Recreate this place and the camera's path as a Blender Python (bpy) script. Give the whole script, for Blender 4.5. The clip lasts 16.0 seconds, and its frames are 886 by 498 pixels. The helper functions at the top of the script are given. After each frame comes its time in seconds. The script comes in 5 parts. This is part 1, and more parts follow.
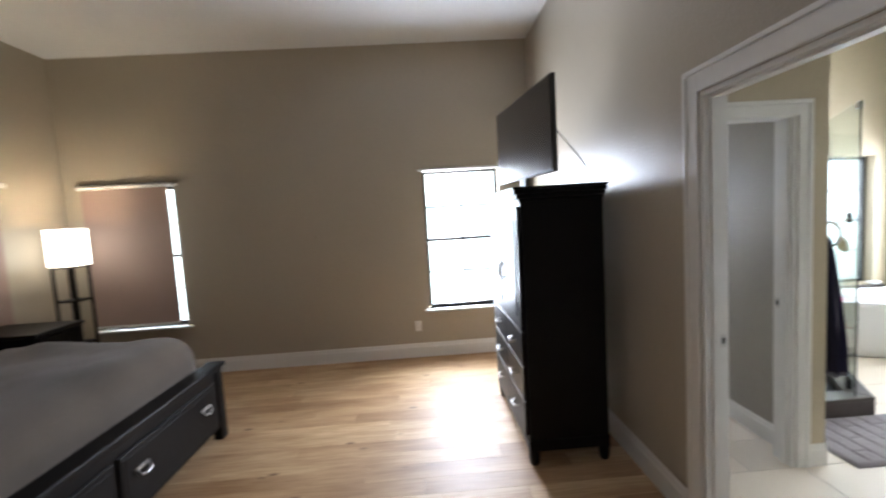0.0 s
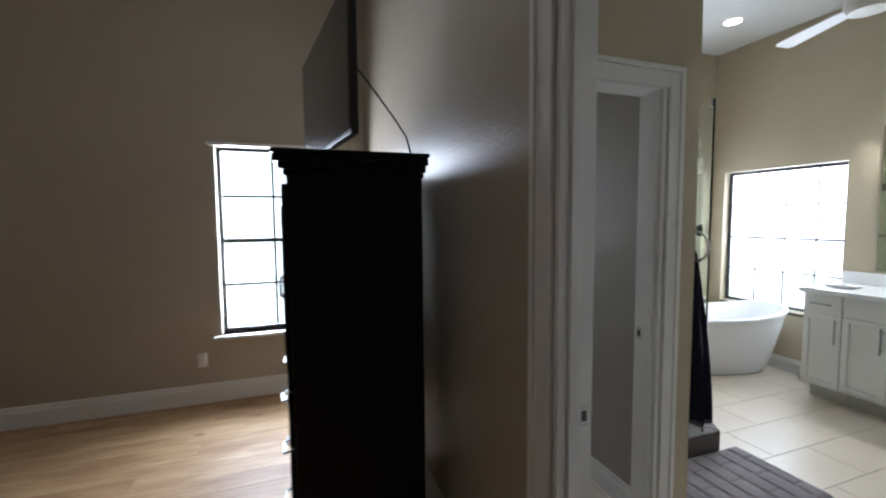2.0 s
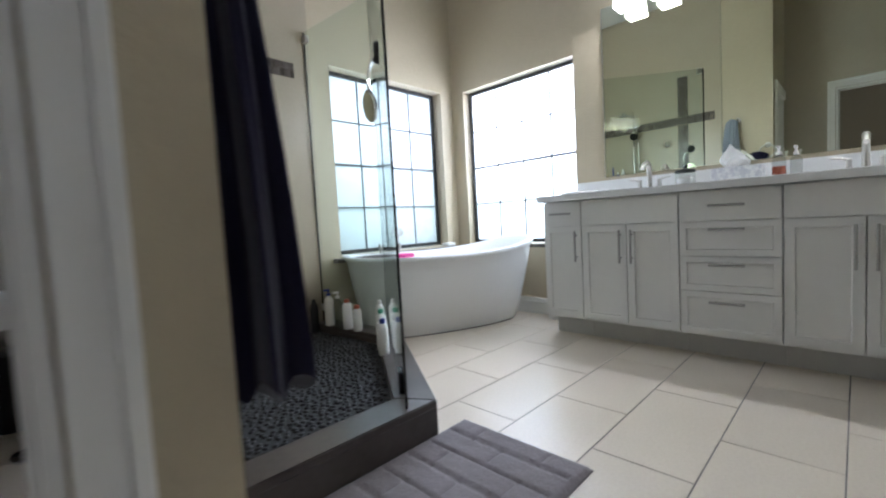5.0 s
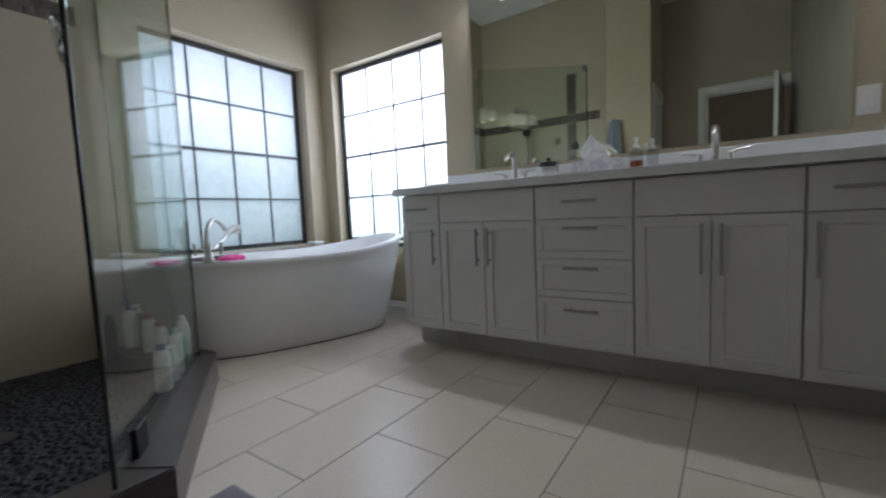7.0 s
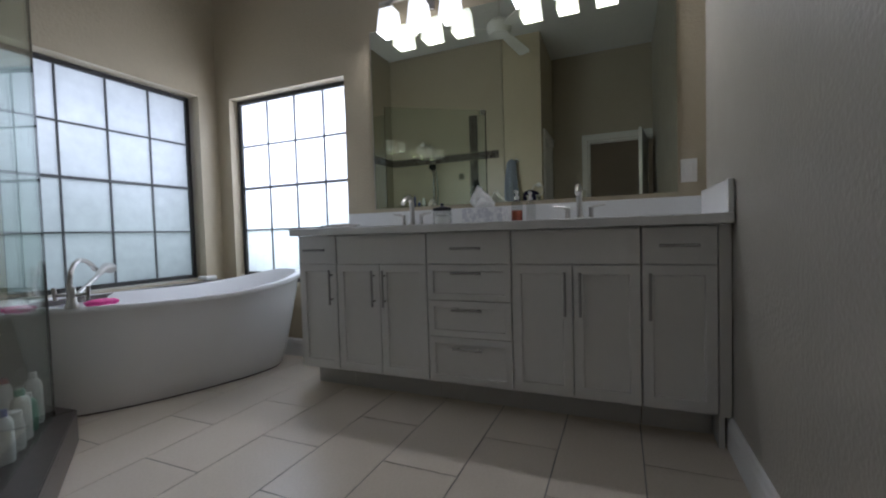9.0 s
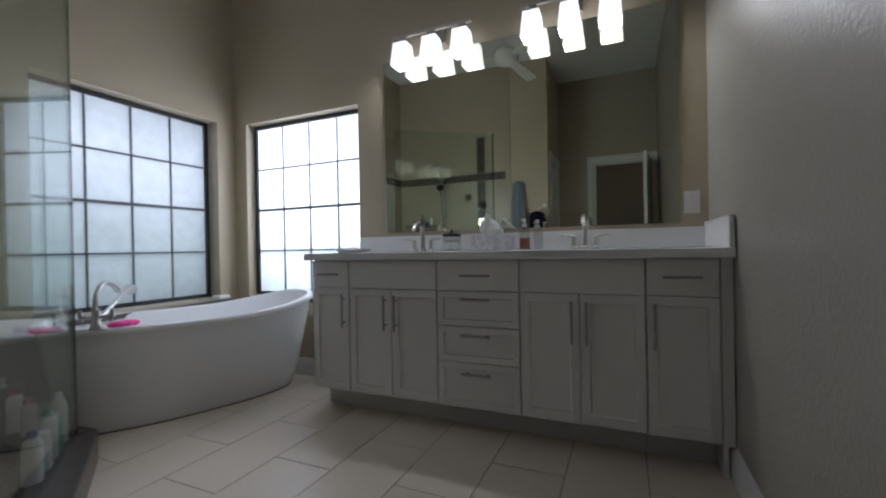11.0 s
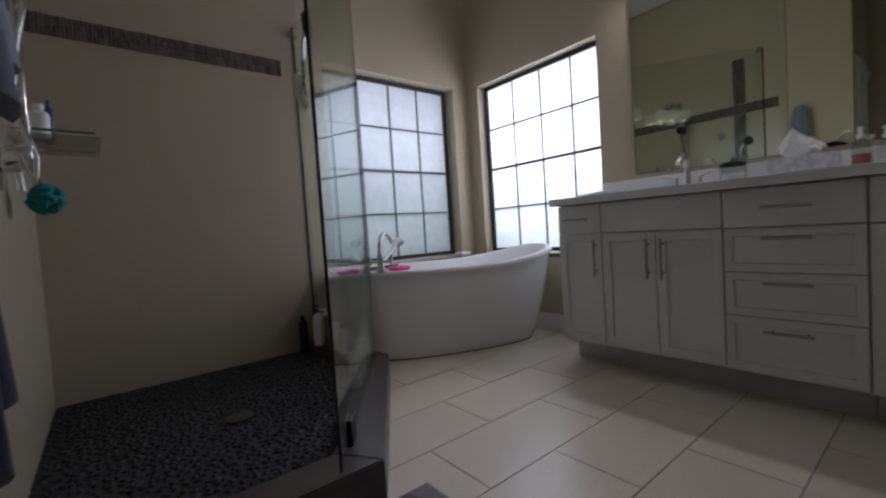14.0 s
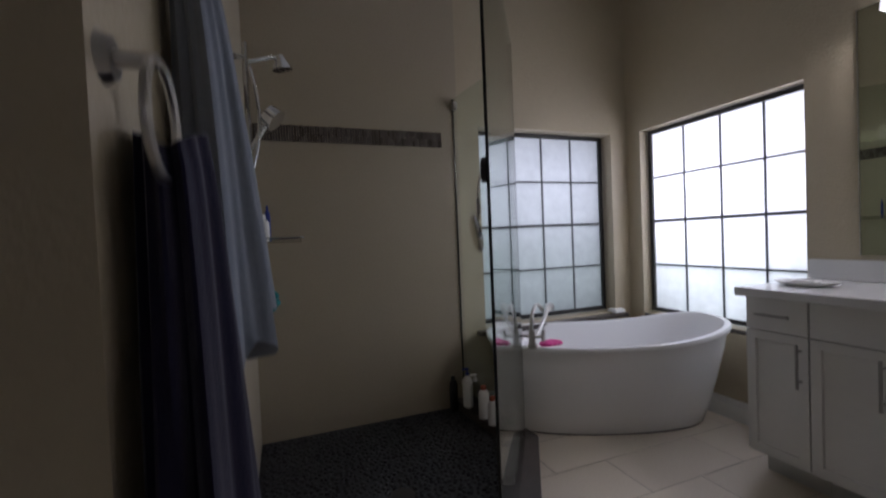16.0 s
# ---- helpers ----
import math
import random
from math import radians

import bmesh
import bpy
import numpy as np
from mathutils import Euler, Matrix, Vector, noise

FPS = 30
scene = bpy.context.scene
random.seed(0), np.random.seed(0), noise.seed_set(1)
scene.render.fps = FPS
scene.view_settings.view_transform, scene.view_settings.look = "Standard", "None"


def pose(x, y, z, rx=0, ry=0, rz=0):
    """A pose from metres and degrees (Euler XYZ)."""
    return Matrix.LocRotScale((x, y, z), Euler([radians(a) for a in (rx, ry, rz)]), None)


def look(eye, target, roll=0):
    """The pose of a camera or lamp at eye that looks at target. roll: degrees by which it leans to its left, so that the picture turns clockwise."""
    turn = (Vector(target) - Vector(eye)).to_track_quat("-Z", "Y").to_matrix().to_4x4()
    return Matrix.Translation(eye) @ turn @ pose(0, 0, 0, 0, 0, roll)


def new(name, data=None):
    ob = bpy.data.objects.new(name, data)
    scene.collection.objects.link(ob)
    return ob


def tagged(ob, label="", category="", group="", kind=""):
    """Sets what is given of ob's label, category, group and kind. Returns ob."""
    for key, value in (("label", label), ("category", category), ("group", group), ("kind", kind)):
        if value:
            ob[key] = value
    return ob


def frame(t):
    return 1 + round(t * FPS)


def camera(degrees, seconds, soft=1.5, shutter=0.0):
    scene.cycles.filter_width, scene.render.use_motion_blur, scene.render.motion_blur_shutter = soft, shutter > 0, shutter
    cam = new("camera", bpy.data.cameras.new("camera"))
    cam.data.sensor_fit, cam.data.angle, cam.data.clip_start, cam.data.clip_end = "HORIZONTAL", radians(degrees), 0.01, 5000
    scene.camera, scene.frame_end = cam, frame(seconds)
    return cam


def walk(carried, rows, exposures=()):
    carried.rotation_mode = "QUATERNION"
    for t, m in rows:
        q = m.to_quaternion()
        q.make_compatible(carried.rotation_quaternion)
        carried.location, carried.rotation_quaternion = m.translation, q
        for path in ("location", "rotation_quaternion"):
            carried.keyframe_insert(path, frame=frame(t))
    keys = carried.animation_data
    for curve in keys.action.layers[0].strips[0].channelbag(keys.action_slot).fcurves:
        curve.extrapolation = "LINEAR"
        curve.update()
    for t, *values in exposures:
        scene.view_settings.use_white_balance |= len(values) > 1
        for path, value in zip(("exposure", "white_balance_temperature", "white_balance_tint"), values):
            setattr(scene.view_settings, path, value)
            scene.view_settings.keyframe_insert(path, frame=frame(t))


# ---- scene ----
cam = camera(93.1, 16.0, 2.1, 0.5)
PATH = [
    (0, (1.084, 1.041, 1.611), (1.168, 3.033, 1.447), -3.5),
    (0.5, (1.243, 1.26, 1.626), (1.618, 3.215, 1.43), -1.1),
    (1, (1.367, 1.532, 1.561), (1.876, 3.462, 1.438), -0.7),
    (1.5, (1.507, 1.758, 1.522), (2.105, 3.663, 1.399), -1.2),
    (2, (1.682, 1.933, 1.498), (2.35, 3.813, 1.353), -0.5),
    (2.5, (1.855, 2.111, 1.426), (2.710, 3.915, 1.299), 0.2),
    (3, (2.104, 2.311, 1.222), (3.147, 4.007, 1.032), -2.4),
    (3.5, (2.38, 2.58, 0.999), (3.535, 4.200, 0.789), -1.5),
    (4, (2.587, 2.650, 0.895), (3.906, 4.140, 0.693), -1.6),
    (4.2, (2.70, 2.672, 0.869), (4.086, 4.104, 0.70), -3.0),
    (6.3, (3.670, 2.657, 0.736), (5.117, 4.034, 0.635), -3.0),
    (6.5, (3.704, 2.632, 0.739), (5.204, 3.95, 0.625), -2.6),
    (7, (3.738, 2.583, 0.762), (5.38, 3.715, 0.603), -2.5),
    (7.5, (3.748, 2.540, 0.806), (5.491, 3.515, 0.695), -1.8),
    (8, (3.739, 2.497, 0.849), (5.552, 3.336, 0.758), -1.4),
    (8.5, (3.713, 2.474, 0.880), (5.546, 3.269, 0.807), -1.6),
    (8.7, (3.721, 2.454, 0.871), (5.558, 3.24, 0.793), -1.7),
    (10.8, (3.652, 2.440, 0.930), (5.500, 3.204, 0.923), -1.0),
    (11, (3.645, 2.445, 0.939), (5.477, 3.247, 0.933), -1.1),
    (11.5, (3.636, 2.474, 0.92), (5.414, 3.389, 0.934), -1.9),
    (12, (3.652, 2.516, 0.902), (5.351, 3.571, 0.908), -2.6),
    (12.5, (3.655, 2.563, 0.883), (5.285, 3.722, 0.879), -3.0),
    (13, (3.646, 2.61, 0.864), (5.184, 3.887, 0.827), -2.5),
    (13.5, (3.635, 2.665, 0.824), (5.036, 4.091, 0.756), -3.6),
    (14, (3.608, 2.716, 0.788), (4.862, 4.272, 0.701), -3.7),
    (14.5, (3.573, 2.77, 0.77), (4.693, 4.422, 0.645), -4.1),
    (15, (3.537, 2.79, 0.809), (4.518, 4.53, 0.711), -4.5),
    (15.5, (3.51, 2.804, 0.974), (4.308, 4.636, 0.893), -2.8),
    (16, (3.545, 2.781, 1.211), (4.255, 4.65, 1.159), -2.4),
]
walk(cam, [(t, look(eye, target, roll)) for t, eye, target, roll in PATH],
     [(0, 1.18, 5800, 9), (0.5, 0.88, 5750, 9), (1, 0.62, 5700, 9), (2, 0.2, 5650, 9), (3, 0.22, 5600, 10), (4, 0.38, 5500, 11), (6.5, -0.6, 5500, 12),
      (8, -1.2, 5600, 14), (11, -1.3, 5620, 15), (13, -1.42, 5750, 18), (14.5, -1.55, 5820, 20), (16, -1.68, 5900, 22)])

# ---- light ----
world = bpy.data.worlds.new("sky")
scene.world = world
world.use_nodes = True
wn = world.node_tree
sky = wn.nodes.new("ShaderNodeTexSky")
sky.sky_type, sky.sun_disc = "NISHITA", False
sky.sun_elevation, sky.sun_rotation = radians(50), radians(200)
wn.links.new(sky.outputs[0], wn.nodes["Background"].inputs[0])
wn.nodes["Background"].inputs[1].default_value = 0.1


def area(name, m, sx, sy, watts, colour):
    d = bpy.data.lights.new(name, "AREA")
    d.shape, d.size, d.size_y, d.energy, d.color = "RECTANGLE", sx, sy, watts, colour
    ob = new(name, d)
    ob.matrix_world = m
    return ob


def point(name, at, watts, colour, r=0.04):
    d = bpy.data.lights.new(name, "POINT")
    d.energy, d.color, d.shadow_soft_size = watts, colour, r
    ob = new(name, d)
    ob.location = at
    return ob


DAY = (0.93, 0.93, 1.0)
GARDEN = (0.85, 0.95, 0.90)
# daylight in the window openings: sky above, garden below
area("daylight_bedroom", pose(1.43, 5.99, 1.33, -90, 0, 0), 0.64, 1.56, 82, DAY)
area("daylight_blind", pose(-2.05, 6.02, 1.33, -90, 0, 0), 1.0, 1.6, 14, DAY)
area("daylight_side_blind", pose(-3.02, 4.4, 1.33, -90, 0, 90), 1.0, 1.6, 7, DAY)
area("daylight_toilet", pose(2.85, 5.72, 1.55, -90, 0, 0), 0.55, 0.85, 13, DAY)
area("daylight_tub_high", pose(5.41, 5.80, 1.62, -90, 0, 0), 1.2, 0.75, 11, DAY)
area("daylight_tub_low", pose(5.41, 5.80, 0.92, -90, 0, 0), 1.2, 0.65, 4.2, GARDEN)
area("daylight_east_high", pose(6.50, 4.72, 1.55, -90, 0, -90), 1.15, 0.9, 36, DAY)
area("daylight_east_low", pose(6.50, 4.72, 0.84, -90, 0, -90), 1.15, 0.5, 8, GARDEN)

# ---- materials ----
def rgb(c):
    return (*c, 1.0)


class Mat:
    """A small builder of node materials."""

    def __init__(self, name, colour, rough=0.6, metal=0.0, spec=0.5):
        self.m = bpy.data.materials.new(name)
        self.m.use_nodes = True
        self.t = self.m.node_tree
        self.b = self.t.nodes["Principled BSDF"]
        self.b.inputs["Base Color"].default_value = rgb(colour)
        self.b.inputs["Roughness"].default_value = rough
        self.b.inputs["Metallic"].default_value = metal
        self.b.inputs["Specular IOR Level"].default_value = spec
        self.colour = colour
        self.c = self.t.nodes.new("ShaderNodeTexCoord")

    def n(self, kind, **kw):
        x = self.t.nodes.new(kind)
        for k, v in kw.items():
            x.inputs[k].default_value = v
        return x

    def ln(self, a, b):
        self.t.links.new(a, b)

    def noise(self, scale, detail=4, stretch=(1, 1, 1), where="Object"):
        mp = self.n("ShaderNodeMapping", Scale=stretch)
        self.ln(self.c.outputs[where], mp.inputs[0])
        x = self.n("ShaderNodeTexNoise", Scale=scale, Detail=detail)
        self.ln(mp.outputs[0], x.inputs["Vector"])
        return x.outputs["Fac"]

    def ramp(self, fac, a, b, lo=0.3, hi=0.7):
        r = self.n("ShaderNodeValToRGB")
        r.color_ramp.elements[0].position, r.color_ramp.elements[1].position = lo, hi
        r.color_ramp.elements[0].color, r.color_ramp.elements[1].color = rgb(a), rgb(b)
        self.ln(fac, r.inputs[0])
        return r.outputs[0]

    def mix(self, a, b, fac, mode="MIX"):
        x = self.t.nodes.new("ShaderNodeMix")
        x.data_type, x.blend_type = "RGBA", mode
        if isinstance(fac, float):
            x.inputs[0].default_value = fac
        else:
            self.ln(fac, x.inputs[0])
        self.ln(a, x.inputs[6])
        self.ln(b, x.inputs[7])
        return x.outputs[2]

    def base(self, out):
        self.ln(out, self.b.inputs["Base Color"])
        return self

    def rough(self, fac, lo, hi):
        r = self.n("ShaderNodeMapRange")
        r.inputs[3].default_value, r.inputs[4].default_value = lo, hi
        self.ln(fac, r.inputs[0])
        self.ln(r.outputs[0], self.b.inputs["Roughness"])
        return self

    def bump(self, fac, strength=0.2, dist=0.01):
        x = self.n("ShaderNodeBump", Strength=strength, Distance=dist)
        self.ln(fac, x.inputs["Height"])
        self.ln(x.outputs[0], self.b.inputs["Normal"])
        return self

    def vary(self, amount=0.08, big=2.0, fine=40.0, stretch=(1, 1, 1)):
        """Two scales of slight colour change."""
        c = self.colour
        lo = tuple(v * (1 - amount) for v in c)
        hi = tuple(min(1, v * (1 + amount)) for v in c)
        a = self.ramp(self.noise(big, 3, stretch), lo, hi)
        b = self.ramp(self.noise(fine, 3, stretch), lo, hi)
        return self.base(self.mix(a, b, 0.4))


def wall_paint(name, colour, rough=0.42):
    m = Mat(name, colour, rough).vary(0.04, 1.3, 25)
    m.bump(m.noise(68, 4), 0.5, 0.006)
    m.rough(m.noise(6, 3), rough - 0.06, rough + 0.1)
    return m.m


M_WALL = wall_paint("tan_wall_paint", (0.43, 0.378, 0.292), 0.30)
M_BATHWALL = wall_paint("cream_wall_paint", (0.475, 0.408, 0.285), 0.40)
M_WCWALL = wall_paint("taupe_wall_paint", (0.35, 0.325, 0.275), 0.31)
M_CEIL = wall_paint("white_ceiling_paint", (0.78, 0.78, 0.77), 0.8)
M_TRIM = Mat("white_trim_paint", (0.76, 0.75, 0.72), 0.35).vary(0.03, 3, 30).m
M_CAB = Mat("white_cabinet_lacquer", (0.74, 0.73, 0.705), 0.34).vary(0.025, 3, 30).m
M_COUNTER = Mat("white_quartz", (0.78, 0.78, 0.77), 0.18).vary(0.04, 4, 90).m
M_KICK = Mat("grey_toe_kick", (0.56, 0.55, 0.53), 0.5).vary(0.04).m
M_PULL = Mat("dull_nickel", (0.42, 0.41, 0.40), 0.36, 1.0).m
M_NICKEL = Mat("brushed_nickel", (0.60, 0.58, 0.55), 0.28, 1.0).m
M_CHROME = Mat("polished_chrome", (0.75, 0.76, 0.78), 0.07, 1.0).m
M_BRONZE = Mat("dark_bronze_metal", (0.035, 0.033, 0.03), 0.4, 0.3).m
M_DARKMETAL = Mat("polished_dark_metal", (0.06, 0.06, 0.065), 0.16, 0.9).m
M_MUNTIN = Mat("grey_window_bars", (0.10, 0.105, 0.105), 0.45).m
M_ACRYL = Mat("white_acrylic", (0.84, 0.84, 0.84), 0.26).m
M_PORC = Mat("white_porcelain", (0.82, 0.81, 0.78), 0.1).m
M_PLASTIC = Mat("white_plastic", (0.78, 0.76, 0.72), 0.35).m
M_BLACKWOOD = Mat("espresso_wood", (0.005, 0.0045, 0.0045), 0.42, spec=0.15).m
M_TVBACK = Mat("black_plastic", (0.012, 0.012, 0.013), 0.4).m
M_SCREEN = Mat("dark_screen", (0.05, 0.042, 0.034), 0.25).m
M_RUBBER = Mat("black_rubber", (0.012, 0.012, 0.012), 0.6).m


def wood_floor():
    m = Mat("honey_oak_plank", (0.45, 0.28, 0.13), 0.33)
    info = m.n("ShaderNodeObjectInfo")
    add = m.t.nodes.new("ShaderNodeVectorMath")
    mul = m.t.nodes.new("ShaderNodeVectorMath")
    mul.operation = "SCALE"
    comb = m.n("ShaderNodeCombineXYZ")
    m.ln(info.outputs["Random"], comb.inputs[0])
    m.ln(info.outputs["Random"], comb.inputs[1])
    mul.inputs["Scale"].default_value = 37.0
    m.ln(comb.outputs[0], mul.inputs[0])
    m.ln(m.c.outputs["Object"], add.inputs[0])
    m.ln(mul.outputs[0], add.inputs[1])

    def nz(scale, detail, st):
        mp = m.n("ShaderNodeMapping", Scale=st)
        m.ln(add.outputs[0], mp.inputs[0])
        x = m.n("ShaderNodeTexNoise", Scale=scale, Detail=detail)
        m.ln(mp.outputs[0], x.inputs["Vector"])
        return x.outputs["Fac"]
    tone = m.ramp(info.outputs["Random"], (0.46, 0.295, 0.15), (0.72, 0.52, 0.30), 0.0, 1.0)
    grain = m.ramp(nz(7, 6, (0.6, 9, 1)), (0.74, 0.67, 0.58), (1, 1, 1), 0.34, 0.6)
    blotch = m.ramp(nz(2.0, 4, (0.7, 2.6, 1)), (0.60, 0.50, 0.41), (1, 1, 1), 0.34, 0.62)
    vor = m.n("ShaderNodeTexVoronoi", Scale=3.2)
    mp = m.n("ShaderNodeMapping", Scale=(0.7, 1.6, 1))
    m.ln(add.outputs[0], mp.inputs[0])
    m.ln(mp.outputs[0], vor.inputs["Vector"])
    knot = m.ramp(vor.outputs["Distance"], (0.20, 0.13, 0.09), (1, 1, 1), 0.03, 0.11)
    c = m.mix(tone, grain, 0.8, "MULTIPLY")
    c = m.mix(c, blotch, 0.8, "MULTIPLY")
    c = m.mix(c, knot, 0.9, "MULTIPLY")
    m.base(c)
    m.rough(nz(12, 4, (1, 4, 1)), 0.38, 0.66)
    m.bump(nz(20, 4, (0.5, 10, 1)), 0.12, 0.003)
    return m.m


def floor_tile(name, colour):
    m = Mat(name, colour, 0.3)
    info = m.n("ShaderNodeObjectInfo")
    lo = tuple(v * 0.94 for v in colour)
    hi = tuple(min(1, v * 1.05) for v in colour)
    tone = m.ramp(info.outputs["Random"], lo, hi, 0.0, 1.0)
    cloud = m.ramp(m.noise(2.2, 4), (0.965, 0.96, 0.95), (1, 1, 1), 0.3, 0.7)
    speck = m.ramp(m.noise(90, 4), (0.95, 0.945, 0.93), (1, 1, 1), 0.35, 0.6)
    m.base(m.mix(m.mix(tone, cloud, 1.0, "MULTIPLY"), speck, 1.0, "MULTIPLY"))
    m.rough(m.noise(25, 4), 0.26, 0.33)
    m.bump(m.noise(60, 4), 0.05, 0.001)
    return m.m


M_PLANK = wood_floor()
M_UNDER = Mat("dark_joint", (0.06, 0.04, 0.025), 0.8).m
M_TILE = floor_tile("beige_porcelain_tile", (0.78, 0.695, 0.58))
M_GROUT = Mat("grey_grout", (0.27, 0.25, 0.23), 0.85).vary(0.1, 5, 60).m
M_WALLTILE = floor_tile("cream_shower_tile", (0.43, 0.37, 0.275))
M_CURB = Mat("brown_stone", (0.075, 0.062, 0.055), 0.28).vary(0.25, 6, 50).m


def pebbles():
    m = Mat("dark_pebble", (0.02, 0.02, 0.02), 0.55, spec=0.3)
    g = m.n("ShaderNodeNewGeometry")
    m.base(m.ramp(g.outputs["Random Per Island"], (0.006, 0.006, 0.007), (0.036, 0.036, 0.036), 0.0, 1.0))
    return m.m


def mosaic():
    m = Mat("brown_glass_mosaic", (0.15, 0.13, 0.11), 0.15)
    g = m.n("ShaderNodeNewGeometry")
    m.base(m.ramp(g.outputs["Random Per Island"], (0.075, 0.06, 0.05), (0.17, 0.145, 0.125), 0.0, 1.0))
    return m.m


M_PEBBLE, M_MOSAIC = pebbles(), mosaic()


def clear_glass(name, tint=(0.95, 0.98, 0.97)):
    m = bpy.data.materials.new(name)
    m.use_nodes = True
    t = m.node_tree
    t.nodes.remove(t.nodes["Principled BSDF"])
    tr = t.nodes.new("ShaderNodeBsdfTransparent")
    tr.inputs[0].default_value = rgb(tint)
    gl = t.nodes.new("ShaderNodeBsdfGlossy")
    gl.inputs["Roughness"].default_value = 0.0
    lw = t.nodes.new("ShaderNodeLayerWeight")
    lw.inputs[0].default_value = 0.5
    pw = t.nodes.new("ShaderNodeMath")
    pw.operation = "POWER"
    pw.inputs[1].default_value = 5.0
    t.links.new(lw.outputs["Facing"], pw.inputs[0])
    fr = t.nodes.new("ShaderNodeMath")
    fr.operation = "MULTIPLY_ADD"
    fr.inputs[1].default_value, fr.inputs[2].default_value = 0.9, 0.04
    t.links.new(pw.outputs[0], fr.inputs[0])
    mx = t.nodes.new("ShaderNodeMixShader")
    t.links.new(fr.outputs[0], mx.inputs[0])
    t.links.new(tr.outputs[0], mx.inputs[1])
    t.links.new(gl.outputs[0], mx.inputs[2])
    t.links.new(mx.outputs[0], t.nodes["Material Output"].inputs[0])
    return m


def frosted_glass(name, tint):
    m = bpy.data.materials.new(name)
    m.use_nodes = True
    t = m.node_tree
    t.nodes.remove(t.nodes["Principled BSDF"])
    co = t.nodes.new("ShaderNodeTexCoord")
    nz = t.nodes.new("ShaderNodeTexNoise")
    nz.inputs["Scale"].default_value, nz.inputs["Detail"].default_value = 14, 5
    t.links.new(co.outputs["Object"], nz.inputs["Vector"])
    rp = t.nodes.new("ShaderNodeValToRGB")
    rp.color_ramp.elements[0].position, rp.color_ramp.elements[1].position = 0.3, 0.7
    rp.color_ramp.elements[0].color = rgb(tuple(v * 0.9 for v in tint))
    rp.color_ramp.elements[1].color = rgb(tint)
    t.links.new(nz.outputs["Fac"], rp.inputs[0])
    tl = t.nodes.new("ShaderNodeBsdfTranslucent")
    t.links.new(rp.outputs[0], tl.inputs[0])
    gl = t.nodes.new("ShaderNodeBsdfGlossy")
    gl.inputs["Roughness"].default_value = 0.25
    mx = t.nodes.new("ShaderNodeMixShader")
    mx.inputs[0].default_value = 0.06
    t.links.new(tl.outputs[0], mx.inputs[1])
    t.links.new(gl.outputs[0], mx.inputs[2])
    t.links.new(mx.outputs[0], t.nodes["Material Output"].inputs[0])
    return m


def glowing(name, colour, strength):
    m = Mat(name, colour, 0.5)
    m.b.inputs["Emission Color"].default_value = rgb(colour)
    m.b.inputs["Emission Strength"].default_value = strength
    return m.m


M_GLASS = clear_glass("clear_glass")
M_SHGLASS = clear_glass("shower_glass", (0.93, 0.97, 0.95))
M_GEDGE = Mat("dark_glass_edge", (0.01, 0.015, 0.013), 0.2).m
M_FROST = frosted_glass("frosted_glass", (0.86, 0.885, 0.87))
M_FROST2 = frosted_glass("bright_frosted_glass", (0.95, 0.96, 0.95))
M_MIRROR = Mat("mirror_silver", (0.69, 0.71, 0.57), 0.0, 1.0).m
M_SHADE = glowing("lit_white_glass", (1.0, 0.97, 0.93), 3.2)
M_LAMPSHADE = glowing("lit_paper_shade", (1.0, 0.90, 0.74), 3.0)
M_DOWN = glowing("lit_lens", (1.0, 0.95, 0.86), 8.0)


def cloth(name, colour, rough=0.95, fine=220, relief=0.3):
    m = Mat(name, colour, rough, spec=0.1).vary(0.16, 3, fine)
    m.bump(m.noise(fine, 3), relief, 0.004)
    m.b.inputs["Sheen Weight"].default_value = 0.25
    return m.m


M_MAT = cloth("grey_plush", (0.245, 0.218, 0.235), fine=90, relief=0.6)
M_NAVY = cloth("navy_terry", (0.013, 0.011, 0.032))
M_GREYROBE = cloth("blue_grey_terry", (0.225, 0.25, 0.30))
M_COVER = cloth("taupe_bedspread", (0.13, 0.108, 0.087), fine=130, relief=0.5)
M_SHEET = cloth("grey_sheet", (0.22, 0.22, 0.23), fine=150)
M_BLIND = Mat("taupe_roller_blind", (0.36, 0.26, 0.22), 0.8).vary(0.05, 2, 120).m
M_SOFTBLUE = cloth("pale_blue_towel", (0.30, 0.40, 0.50))
M_PAPER = Mat("white_paper", (0.85, 0.84, 0.82), 0.9).m
M_TEAL = cloth("teal_mesh", (0.01, 0.20, 0.20))
M_PINK = Mat("hot_pink_plastic", (0.75, 0.05, 0.30), 0.5).m
M_RED = Mat("red_soap", (0.42, 0.12, 0.07), 0.15).m
M_BLUE = Mat("blue_plastic", (0.02, 0.04, 0.25), 0.35).m
M_GREEN = Mat("green_plastic", (0.10, 0.35, 0.22), 0.4).m
M_CLEARPL = clear_glass("clear_plastic", (0.85, 0.86, 0.85))


# ---- mesh helpers ----
def bm_new():
    return bmesh.new()


